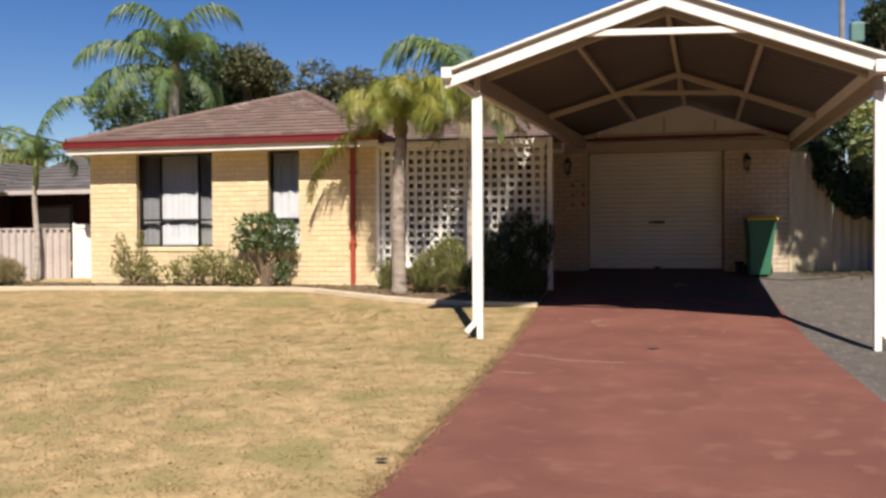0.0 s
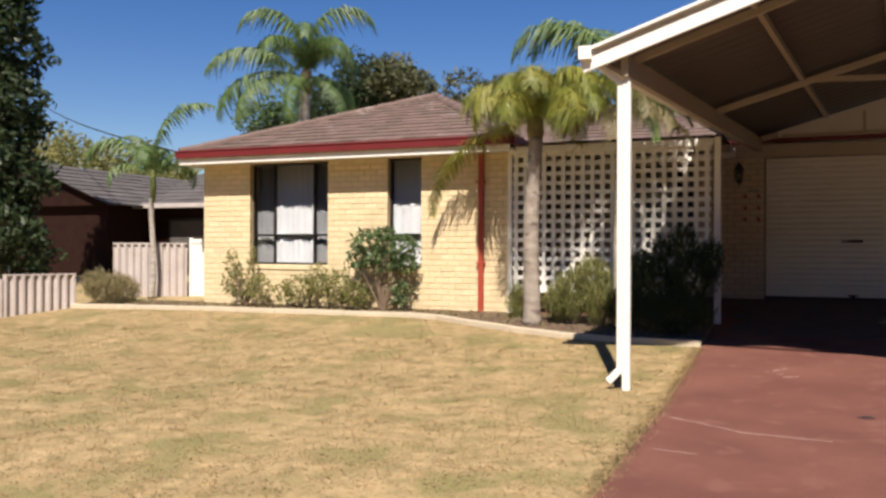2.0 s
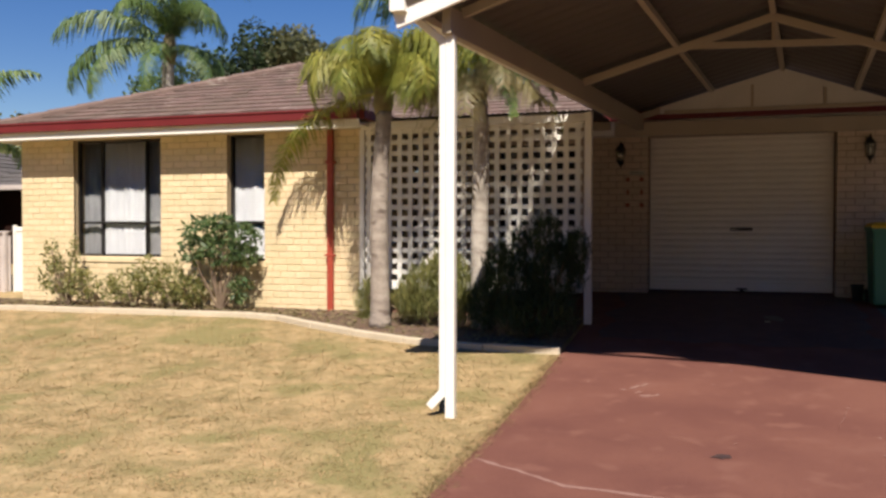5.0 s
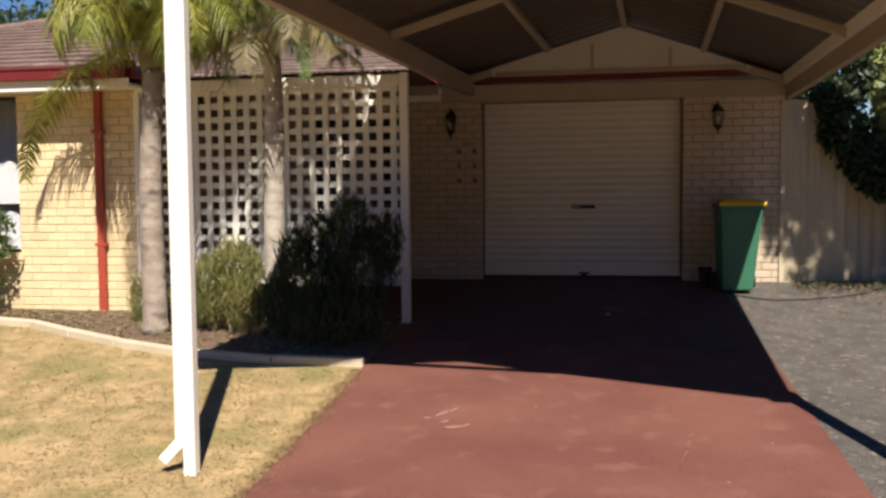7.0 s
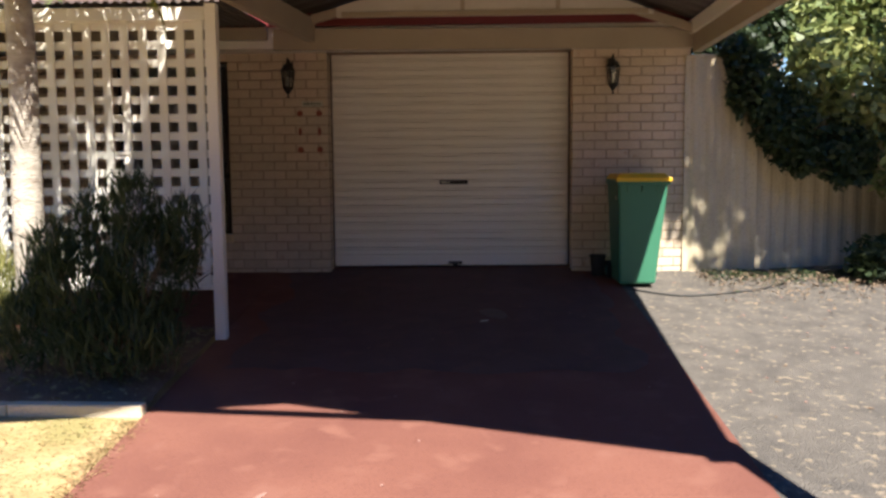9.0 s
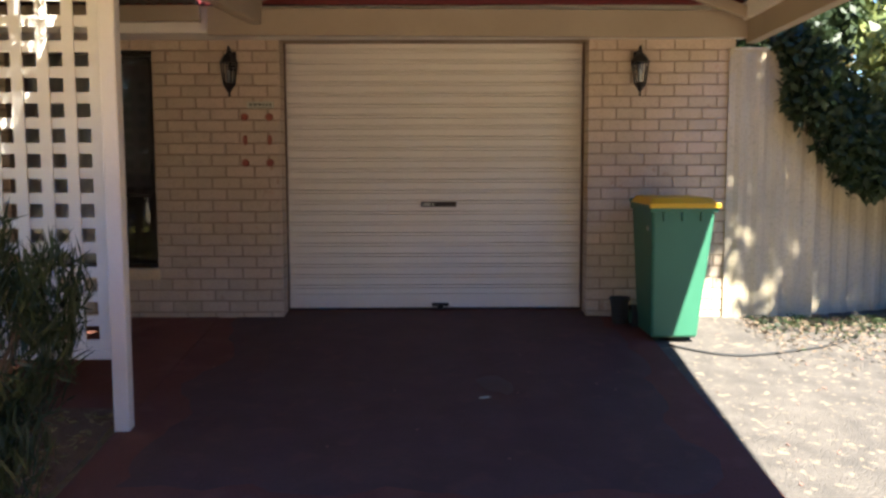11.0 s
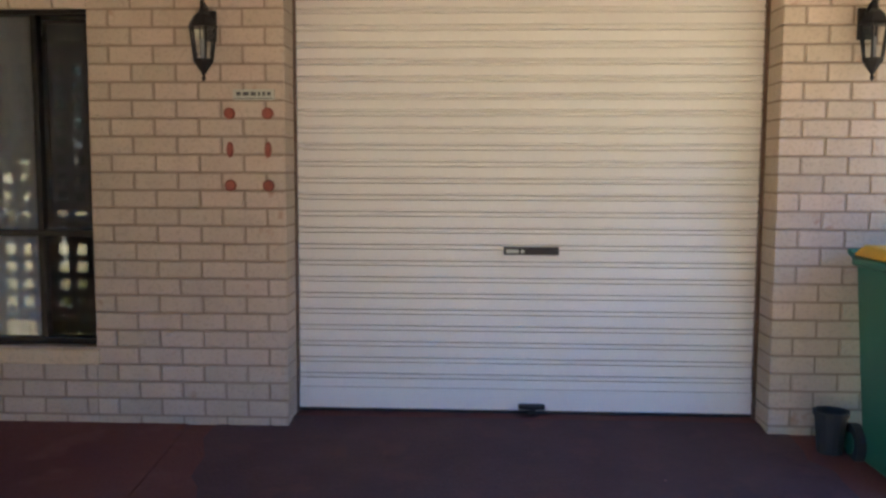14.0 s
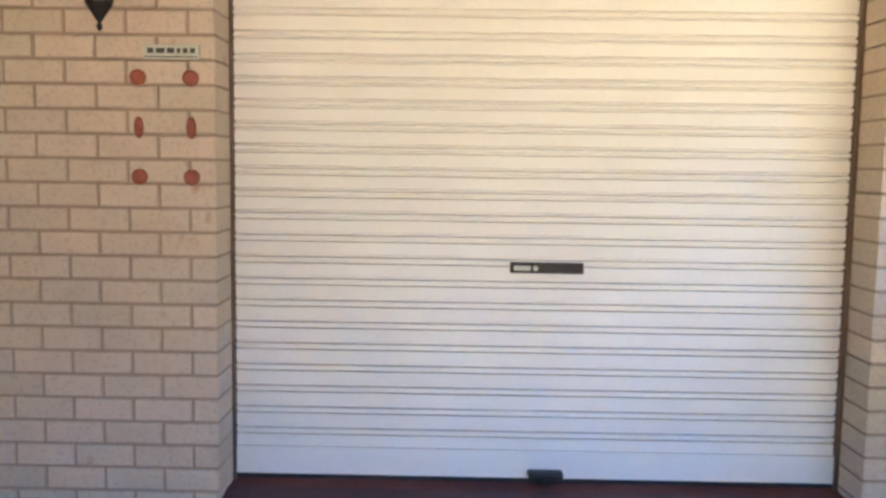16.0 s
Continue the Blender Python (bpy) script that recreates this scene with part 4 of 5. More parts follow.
# ---- plants ----
def cloud(name, spots, leaf, n, material, parent, seed, flat=0.6, long=1.8, label="", up=0.0):
    """Leaves as small bent quads scattered through spots (x, y, z, rx, ry, rz), thicker towards each spot's skin."""
    rng = np.random.default_rng(seed)
    w = np.array([s[3] * s[4] + s[4] * s[5] + s[3] * s[5] for s in spots])
    pick = rng.choice(len(spots), n, p=w / w.sum())
    sp = np.array(spots)[pick]
    d = rng.normal(size=(n, 3))
    d /= np.linalg.norm(d, axis=1)[:, None]
    r = rng.uniform(0.35, 1.0, n) ** 0.6 * (1 + 0.16 * np.sin(d[:, 0] * 7 + pick) * np.cos(d[:, 2] * 6 + d[:, 1] * 5))
    c = sp[:, :3] + d * sp[:, 3:] * r[:, None]
    a = rng.normal(size=(n, 3)) + d * 0.6 + np.array([0, 0, up])
    a /= np.linalg.norm(a, axis=1)[:, None]
    b = np.cross(a, rng.normal(size=(n, 3)))
    b /= np.linalg.norm(b, axis=1)[:, None]
    s = leaf * rng.uniform(0.6, 1.3, n)[:, None]
    p0, p1, p2, p3 = c - a * s * long * 0.5, c + b * s * 0.5 * flat, c + a * s * long * 0.5, c - b * s * 0.5 * flat
    v = np.stack([p0, p1, p2, p3], 1).reshape(-1, 3)
    me = bpy.data.meshes.new(name)
    me.from_pydata(v.tolist(), [], np.arange(n * 4).reshape(-1, 4).tolist())
    me.materials.append(material)
    return part(name, me, material, parent, label)


def stems(parent, base, tips, r, material, name="stem"):
    for k, t in enumerate(tips):
        b, t = Vector(base), Vector(t)
        mid = b.lerp(t, 0.5) + Vector((random.uniform(-0.06, 0.06), random.uniform(-0.06, 0.06), 0.05))
        part(name, tube(mesh(), [b, mid, t], [r, r * 0.7, r * 0.3], 6), material, parent)


def frond_mesh(name, length, rise, droop, leaflets, leaf_len, hang, material, seed, wide=1.0):
    """A feather palm leaf from the origin along +x: an arching midrib with hanging leaflets on both sides."""
    rng = np.random.default_rng(seed)
    verts, faces, mid = [], [], []
    ang, p = radians(rise), np.array([0.0, 0.0, 0.0])
    steps = 26
    for k in range(steps + 1):
        mid.append((p.copy(), ang))
        p = p + np.array([math.cos(ang), 0, math.sin(ang)]) * length / steps
        ang -= radians(droop) / steps * (0.35 + 1.3 * k / steps)
    for (p, a), (q, b), k in zip(mid, mid[1:], range(steps)):
        w0, w1 = 0.022 * (1 - k / steps) + 0.004, 0.022 * (1 - (k + 1) / steps) + 0.004
        i = len(verts)
        for c, w in ((p, w0), (q, w1)):
            verts += [c + [0, w, 0], c + [0, 0, -w], c + [0, -w, 0]]
        faces += [(i, i + 1, i + 4, i + 3), (i + 1, i + 2, i + 5, i + 4), (i + 2, i, i + 3, i + 5)]
    for k in range(leaflets):
        f = 0.1 + 0.9 * k / (leaflets - 1)
        j = min(steps - 1, int(f * steps))
        p, a = mid[j][0] + (mid[j + 1][0] - mid[j][0]) * (f * steps - j), mid[j][1]
        along = np.array([math.cos(a), 0, math.sin(a)])
        size = leaf_len * (0.35 + 1.0 * math.sin(math.pi * min(1, f * 0.86 + 0.12))) * rng.uniform(0.8, 1.15)
        for s in (-1, 1):
            out = along * rng.uniform(0.35, 0.75) + np.array([0, s * rng.uniform(0.7, 1.0), rng.uniform(-0.2, 0.45)])
            out /= np.linalg.norm(out)
            m1 = p + out * size * 0.5 + np.array([0, 0, -hang * size * 0.15])
            tip = p + out * size * 0.85 + np.array([0, 0, -hang * size * rng.uniform(0.45, 0.8)])
            wid = along * 0.011 * wide
            i = len(verts)
            verts += [p - wid * 0.6, p + wid * 0.6, m1 + wid, m1 - wid, tip]
            faces += [(i, i + 1, i + 2, i + 3), (i + 3, i + 2, i + 4)]
    me = bpy.data.meshes.new(name)
    me.from_pydata([tuple(map(float, v)) for v in verts], [], faces)
    me.materials.append(material)
    return me


FRONDS = {
    "near_green": [frond_mesh("frond", 1.9, 70, 165, 84, 0.40, 1.1, FROND, 1, 1.1), frond_mesh("frond", 2.2, 82, 175, 90, 0.42, 1.1, FROND, 2, 1.1)],
    "near_yellow": [frond_mesh("frond", 1.9, 76, 178, 96, 0.44, 1.5, FROND_YELLOW, 3, 0.95), frond_mesh("frond", 1.8, 62, 160, 92, 0.44, 1.5, FROND_YELLOW, 4, 0.95)],
    "near_hanging": [frond_mesh("frond", 2.3, 8, 92, 96, 0.24, 0.9, FROND_YELLOW, 9, 1.2), frond_mesh("frond", 2.0, 15, 100, 90, 0.26, 0.9, FROND, 10, 1.2)],
    "near_dry": [frond_mesh("frond", 1.5, 38, 118, 88, 0.38, 1.6, FROND_DRY, 11, 0.9), frond_mesh("frond", 1.4, 20, 105, 80, 0.36, 1.6, FROND_DRY, 12, 0.9)],
    "far": [frond_mesh("frond", 3.3, 84, 180, 104, 0.50, 1.4, FROND, 5, 1.9), frond_mesh("frond", 3.0, 40, 112, 92, 0.48, 1.6, FROND, 6, 1.8)],
    "young": [frond_mesh("frond", 1.9, 84, 120, 60, 0.34, 1.1, FROND, 7, 1.6), frond_mesh("frond", 1.7, 66, 165, 56, 0.34, 1.2, FROND, 8, 1.6)],
}


def palm(label, base, top, r0, r1, leaves, bark=None, shaft=0.5, sheath=None):
    """A feather palm: ringed tapering trunk, frond bases, and fronds given as (mesh set, index, turn, tilt, size)."""
    base, top = Vector(base), Vector(top)
    t = thing("palm_tree", label, "palm tree", base, "palms")
    n = max(10, int((top - base).length / 0.09))
    pts, rad = [], []
    for k in range(n + 1):
        f = k / n
        p = base.lerp(top, f) + Vector((0.03 * math.sin(f * 5 + base.x), 0.02 * math.sin(f * 4), 0))
        pts.append(p)
        rad.append((r0 * (1 - f) + r1 * f) * (1.12 if f < 0.06 else 1) * (1.012 if k % 2 else 0.99))
    part("trunk", tube(mesh(), pts, rad, 14), bark or PALM_BARK, t, smooth=True)
    part("crownshaft", lathe(mesh(), top - Vector((0, 0, 0.08)), [(r1 * 0.9, 0), (r1 * 1.35, shaft * 0.35), (r1 * 1.1, shaft * 0.7), (r1 * 0.5, shaft)], 12), sheath or CROWNSHAFT, t, smooth=True)
    for kind, i, turn, tilt, size in leaves:
        ob = part("frond", FRONDS[kind][i], None, t)
        m = Matrix.Translation(top + Vector((0, 0, shaft * 0.5))) @ Euler((0, radians(-tilt), radians(turn)), "XYZ").to_matrix().to_4x4() @ Matrix.Diagonal((size, size, size, 1))
        ob.matrix_basis = m
    return t


def crown(kinds, n, seed, tilt=(-35, 30), size=(0.8, 1.15)):
    rng = random.Random(seed)
    return [(rng.choice(kinds), rng.randrange(2), k * 137.5 + rng.uniform(-20, 20), rng.uniform(*tilt) * (1 if k % 3 else 0.4), rng.uniform(*size)) for k in range(n)]


palm("yellowing feather palm with a grey trunk in front of the lattice", (-4.33, 13.1, ground_z(13.1)), (-4.26, 13.1, 2.35), 0.128, 0.098,
     [("near_yellow", k % 2, 47 * k + 11 * (k % 3), 14 - 9 * (k % 5), 0.70 + 0.05 * (k % 4)) for k in range(15)]
     + [("near_yellow", 0, -25, 2, 0.86), ("near_yellow", 1, 12, -2, 0.84), ("near_yellow", 0, 55, 6, 0.8), ("near_yellow", 0, -70, 4, 0.74), ("near_yellow", 1, -45, -22, 0.72), ("near_yellow", 0, 215, -18, 0.7), ("near_hanging", 0, 163, -9, 1.14)], bark=surface("weathered_dark_palm_bark", (0.40, 0.34, 0.28), (0.24, 0.195, 0.16), 4, 0.95, 0.9, 30, stretch=(1, 1, 2.0), depth=0.02, spots=(0.14, 0.105, 0.085), spot_scale=5, spot_size=0.55))
palm("green feather palm with a pale trunk in front of the lattice", (-3.0, 13.25, ground_z(13.25)), (-3.06, 13.25, 2.45), 0.12, 0.09,
     crown(["near_green", "near_green", "near_yellow"], 5, 9, (-12, 15), (0.65, 0.85)) + [("near_green", 1, 172, 12, 1.12), ("near_green", 1, 128, 14, 1.1), ("near_green", 1, 197, 6, 1.15), ("near_green", 0, -25, -5, 1.0), ("near_green", 0, 20, -12, 0.95), ("near_hanging", 1, -16, 4, 0.62), ("near_hanging", 0, 18, -6, 0.58), ("near_hanging", 1, -48, -10, 0.6)]
     + [("near_dry", k % 2, turn, tilt, 0.72 + 0.05 * (k % 3)) for k, (turn, tilt) in enumerate(((4, 2), (-24, -4), (-58, -8), (178, 2), (206, -6), (-84, -12)))])
palm("tall feather palm with long drooping fronds behind the house", (-12.7, 20.2, 0.05), (-12.55, 20.2, 4.8), 0.17, 0.13,
     [("far", 0, 214, 12, 0.95), ("far", 0, 28, 14, 1.0), ("far", 0, 190, 2, 0.7), ("far", 0, 100, 0, 0.8), ("far", 0, 300, 4, 0.72), ("far", 0, 160, -6, 0.75), ("far", 0, 252, -8, 0.66), ("far", 0, 340, -10, 0.68), ("far", 0, 60, -14, 0.66), ("far", 0, 8, -4, 0.6)]
     + [("far", 1, 210, 2, 0.98), ("far", 1, 202, -24, 0.98), ("far", 1, 226, -36, 0.85), ("far", 1, 34, -36, 0.6), ("far", 1, 8, -50, 0.62), ("far", 1, 282, -46, 0.7), ("far", 1, 122, -34, 0.8)], shaft=0.8)
palm("young slender palm beside the pale fence", (-12.45, 14.4, ground_z(14.4)), (-12.4, 14.4, 1.72), 0.062, 0.046,
     [("young", 0, 32, 10, 1.12), ("young", 1, 205, 4, 1.05), ("young", 1, 25, -6, 0.86), ("young", 1, 222, -26, 0.7), ("young", 1, 120, 4, 0.9), ("young", 1, 300, 2, 0.8), ("young", 0, 190, 8, 0.62), ("young", 1, 60, -22, 0.7)], shaft=0.9, sheath=surface("pale_green_leaf_sheath", (0.20, 0.24, 0.08), (0.14, 0.18, 0.05), 5, 0.6, 0.3, 30))


def bush(name, label, category, base, blobs, leaf, n, material, seed, stem_r=0.014, up=0.0, long=1.8, flat=0.6, group="garden shrubs", stem_mat=None, stemmed=None):
    b = thing(name, label, category, base, group)
    rng = random.Random(seed)
    stems(b, base, [(x + rng.uniform(-rx, rx) * 0.4, y, z + rz * 0.2) for x, y, z, rx, ry, rz in blobs[:stemmed] for _ in range(2)], stem_r, stem_mat or WOOD_STEM)
    cloud("foliage", blobs, leaf, n, material, b, seed, flat, long, up=up)
    return b


gz = ground_z(13.75)
bush("rose_bush", "thin straggly rose bush below the front window", "bush", (-9.75, 13.75, gz), [(-9.85, 13.72, 0.15, 0.35, 0.3, 0.3), (-9.45, 13.7, 0.05, 0.3, 0.28, 0.25), (-10.05, 13.75, 0.5, 0.15, 0.15, 0.25), (-9.6, 13.75, 0.55, 0.1, 0.1, 0.25)], 0.05, 850, LEAF_OLIVE, 41)
bush("rose_bush", "thin straggly rose bush below the front window", "bush", (-8.5, 13.75, gz), [(-8.6, 13.72, 0.05, 0.35, 0.28, 0.28), (-8.25, 13.7, 0.2, 0.25, 0.25, 0.3), (-8.95, 13.72, -0.02, 0.2, 0.2, 0.2)], 0.05, 900, LEAF_OLIVE, 42)
bush("rose_bush", "low straggly bush with pale leaves in the garden bed", "bush", (-7.8, 13.7, gz), [(-7.85, 13.7, 0.1, 0.3, 0.26, 0.32), (-7.5, 13.68, 0.0, 0.28, 0.25, 0.25)], 0.05, 850, LEAF_OLIVE, 43)
bush("camellia_bush", "loose dark green bush between the two front windows", "bush", (-7.05, 13.75, gz), [(-7.3, 13.72, 0.85, 0.36, 0.3, 0.22), (-7.0, 13.72, 0.98, 0.2, 0.22, 0.13), (-6.62, 13.7, 0.78, 0.26, 0.25, 0.22), (-7.42, 13.68, 0.56, 0.3, 0.25, 0.2), (-6.95, 13.7, 0.55, 0.34, 0.25, 0.2), (-6.6, 13.7, 0.5, 0.2, 0.2, 0.16), (-6.68, 13.7, 0.02, 0.2, 0.2, 0.2)], 0.066, 1450, LEAF_ROSE, 44, 0.02)
bush("grassy_shrub", "sunlit olive shrub with fine upright leaves before the lattice", "bush", (-3.75, 13.25, ground_z(13.25)), [(-3.75, 13.2, 0.1, 0.35, 0.3, 0.36), (-3.45, 13.2, 0.3, 0.3, 0.28, 0.36), (-3.95, 13.3, -0.02, 0.25, 0.25, 0.26), (-4.66, 13.55, -0.06, 0.2, 0.16, 0.3), (-3.3, 13.05, 0.0, 0.25, 0.22, 0.3)], 0.05, 5900, LEAF_OLIVE, 45, 0.01, 2.4, 3.2, 0.22)
bush("rosemary_shrub", "large dark needle-leaved shrub in the carport's shade", "bush", (-2.3, 12.85, ground_z(12.85)), [(-2.5, 12.85, 0.2, 0.4, 0.36, 0.42), (-2.05, 12.9, 0.3, 0.34, 0.34, 0.45), (-2.7, 12.9, 0.5, 0.2, 0.2, 0.25), (-2.15, 12.95, 0.78, 0.2, 0.2, 0.3), (-1.8, 12.95, 0.6, 0.16, 0.2, 0.3), (-2.85, 12.8, 0.0, 0.22, 0.25, 0.3), (-2.2, 12.65, -0.08, 0.5, 0.25, 0.25), (-2.45, 12.95, 0.72, 0.15, 0.15, 0.22)], 0.05, 9000, LEAF_DARK, 46, 0.018, 2.2, 3.2, 0.22)
bush("grassy_shrub", "dry olive bush growing in front of the fence", "bush", (-12.75, 13.7, ground_z(13.7)), [(-12.75, 13.65, 0.0, 0.5, 0.35, 0.3), (-13.05, 13.6, 0.05, 0.3, 0.3, 0.28), (-12.4, 13.65, -0.02, 0.3, 0.28, 0.26)], 0.05, 4200, LEAF_DRY, 47, 0.01, 2.4, 3.0, 0.22)
bush("creeper", "sunlit leafy creeper tumbling over the boundary fence", "creeper", (4.2, 16.75, ground_z(16.7)), [(3.75, 16.0, 2.05, 0.35, 0.3, 0.45), (4.2, 15.95, 1.75, 0.45, 0.35, 0.55), (4.8, 15.9, 1.9, 0.5, 0.4, 0.6), (3.9, 16.45, 2.65, 0.5, 0.4, 0.5), (4.7, 16.45, 2.8, 0.6, 0.4, 0.6), (5.5, 16.5, 3.2, 0.7, 0.4, 0.6), (5.6, 15.9, 2.3, 0.8, 0.6, 0.9), (6.6, 15.8, 1.9, 0.9, 0.6, 1.1), (4.9, 15.8, 1.0, 0.6, 0.4, 0.55)], 0.085, 21000, LEAF_CREEPER, 48, 0.02, long=1.6, flat=0.8, stemmed=1)
# Shaded stretch of the creeper: its shade is in the darker leaf colour.
bush("creeper", "creeper hanging down the fence, its shade put into dark leaves", "creeper", (3.3, 16.6, ground_z(16.5)), [(3.1, 15.95, 1.85, 0.3, 0.22, 0.4), (3.4, 15.9, 1.45, 0.32, 0.22, 0.38), (3.55, 15.9, 1.15, 0.28, 0.2, 0.22), (3.02, 16.0, 2.2, 0.25, 0.2, 0.22), (4.0, 15.85, 1.15, 0.3, 0.2, 0.35), (3.25, 16.3, 2.5, 0.35, 0.3, 0.4), (2.85, 16.5, 2.45, 0.32, 0.25, 0.36)], 0.058, 9500, LEAF_DARK, 49, 0.012, long=1.6, flat=0.8, stemmed=1)
bush("creeper", "dry pinkish-brown seeding creeper over the boundary fence", "creeper", (5.4, 16.7, ground_z(16.7)), [(4.75, 15.85, 2.45, 0.4, 0.3, 0.4), (5.2, 15.65, 1.95, 0.45, 0.3, 0.5), (5.6, 15.7, 2.7, 0.5, 0.3, 0.5)], 0.05, 5200, LEAF_DRY, 53, 0.012, long=1.6, flat=0.8, stemmed=1)
# Near-black shrub fills the spot where deep shadow lies by the fence.
bush("shadow_shrub", "dark low shrub standing in for deep shadow at the fence foot", "bush", (4.6, 15.75, ground_z(15.75)), [(4.4, 15.65, 0.1, 0.5, 0.3, 0.28), (4.85, 15.6, 0.36, 0.5, 0.35, 0.45), (5.4, 15.6, 0.5, 0.6, 0.4, 0.6)], 0.055, 5500, LEAF_DARK, 50, 0.012, long=1.6, flat=0.8)


def tree(label, base, height, blobs, leaf, n, material, seed, r=0.25):
    t = thing("tree", label, "tree", base, "background trees")
    b = Vector(base)
    part("trunk", tube(mesh(), [b - Vector((0, 0, 0.2)), b + Vector((0.1, 0, height * 0.35)), b + Vector((0, 0.1, height * 0.7))], [r, r * 0.7, r * 0.35], 10), WOOD_STEM, t)
    for x, y, z, rx, ry, rz in blobs:
        part("limb", tube(mesh(), [b + Vector((0, 0, height * 0.3)), b.lerp(Vector((x, y, z)), 0.55) + Vector((0, 0, 0.4)), (x, y, z)], [r * 0.3, r * 0.2, r * 0.07], 6), WOOD_STEM, t)
    cloud("crown", blobs, leaf, n, material, t, seed, 0.7, 1.6)
    return t


def blob_crown(x, y, z, rx, rz, n, seed):
    rng = random.Random(seed)
    return [(x + rng.uniform(-0.75, 0.75) * rx, y + rng.uniform(-0.6, 0.6) * rx, z + rng.uniform(-0.7, 0.75) * rz, rx * rng.uniform(0.28, 0.5), rx * rng.uniform(0.3, 0.5), rz * rng.uniform(0.3, 0.5)) for _ in range(n)]


BACK_TREES = [(-22.4, 40, 7.9, 3.0, 3.0, LEAF_DARK, 61), (-26.8, 42, 7.0, 3.2, 2.6, LEAF_ROSE, 62), (-18.6, 40, 7.4, 2.8, 2.6, LEAF_GUM, 63), (-20.6, 42, 7.6, 2.6, 2.6, LEAF_DARK, 73), (-15.6, 42, 7.2, 2.8, 2.2, LEAF_GUM, 64), (-12.4, 42, 6.8, 2.8, 2.2, LEAF_OLIVE, 65), (-31, 36, 3.5, 2.8, 1.7, LEAF_OLIVE, 66), (-36, 36, 4.4, 3.4, 2.6, LEAF_OLIVE, 67), (-8.5, 44, 6.0, 3.2, 2.4, LEAF_OLIVE, 68), (-43, 40, 4.8, 3.8, 2.8, LEAF_DRY, 69), (11.8, 42, 8.9, 2.2, 2.4, LEAF_DARK, 70), (16, 44, 8.0, 3.5, 3.0, LEAF_OLIVE, 71)]
for x, y, z, rx, rz, mat, seed in BACK_TREES:
    tree("distant bushy tree behind the houses with an uneven crown", (x, y, ground_z(y)), z, blob_crown(x, y, z, rx, rz, 20, seed), 0.19, 6500, mat, seed)
tree("tall dark conifer-like tree beside the neighbour's house", (-16.5, 14.4, ground_z(14.4)), 6.0, [(-16.5 + 0.25 * math.sin(k * 2.4), 14.4 + 0.3 * math.cos(k * 2.4), 0.6 + k * 0.55, 1.0 - 0.03 * k, 0.9, 0.6) for k in range(12)], 0.12, 12000, LEAF_DARK, 72, 0.2)

# Added tree: crown kept out of view, its rows set to dapple the fence.
over = random.Random(12)
tree("spreading tree added behind the fence, crown unseen, to dapple it with shade", (6.9, 17.8, ground_z(17.8)), 5.4, [(3.75 + 0.3 * k + over.uniform(-0.1, 0.1), 12.25 + over.uniform(-0.22, 0.22), 6.0 + over.uniform(-0.15, 0.15), 0.42, 0.34, 0.3) for k in range(10)] + [(5.8 + 0.4 * k, 11.15, 6.0, 0.4, 0.36, 0.3) for k in range(3)] + [(3.1 + 0.2 * k, 12.75 + over.uniform(-0.25, 0.25), 6.0 + over.uniform(-0.2, 0.2), 0.34, 0.42, 0.36) for k in range(4)] + [(4.45 + 0.33 * k, 11.7 + over.uniform(-0.25, 0.25), 6.0 + over.uniform(-0.3, 0.3), 0.36, 0.4, 0.36) for k in range(7)], 0.095, 9800, LEAF_CREEPER, 74, 0.16)

# ---- unseen far side of the street, behind the walk: added to block low sky ----
for k in range(9):
    x = -44 + 11 * k
    tree("unseen dark leafy tree added across the road to block low sky", (x, -21 - 2 * (k % 2), ground_z(-22)), 9.5, blob_crown(x, -21 - 2 * (k % 2), 7.0, 5.6, 6.6, 26, 80 + k), 0.55, 5200, LEAF_DARK, 80 + k, 0.35)
across = thing("unseen_house_across", "unseen plain brick house added across the road to block low sky", "house", (0, -30, ground_z(-30)))
part("wall", box(mesh(), -26, 24, -36, -28, ground_z(-30) - 0.2, 1.6), DARK_BRICK_SHADED, across)
bm = hexa(mesh(), [(-27, -37, 1.6), (25, -37, 1.6), (25, -27, 1.6), (-27, -27, 1.6), (-22, -32.2, 4.2), (20, -32.2, 4.2), (20, -31.8, 4.2), (-22, -31.8, 4.2)])
part("roof", bm, GREY_TILE, across)

# Unseen house added beside the drive to cut sky light into the carport.
next_door = thing("unseen_side_house", "unseen plain dark brick house added past the side drive to block sky", "house", (12, 8, ground_z(8)))
part("wall", box(mesh(), 9.0, 17, -2, 20, ground_z(8) - 0.5, 2.4), DARK_BRICK_SHADED, next_door)
bm = hexa(mesh(), [(8.4, -2.6, 2.4), (17.6, -2.6, 2.4), (17.6, 20.6, 2.4), (8.4, 20.6, 2.4), (12.9, 3, 5.0), (13.1, 3, 5.0), (13.1, 15, 5.0), (12.9, 15, 5.0)])
part("roof", bm, GREY_TILE, next_door)

# ---- neighbour's house and street furniture ----
nb = thing("neighbour_house", "dark brick neighbouring house, deepened for its shade, with a grey tiled roof", "house", (-19, 22, 0))
part("wall", box(mesh(), -27, -14.6, 20.6, 28, -0.2, 2.0), DARK_BRICK_SHADED, nb)
bm = mesh()
slope_tiles(bm, (-18.2, 20.0, 1.95), (-14.0, 20.0, 1.95), (-18.2, 24.3, 3.5), (-15.5, 24.3, 3.5), 12, 0.4)
roof2 = tagged(part("roof", bm, GREY_TILE, nb), kind="stuff")
bm = mesh()
slope_tiles(bm, (-24.5, 18.6, 1.9), (-24.5, 26, 1.9), (-20.8, 18.6, 3.15), (-20.8, 26, 3.15), 9, 0.5)
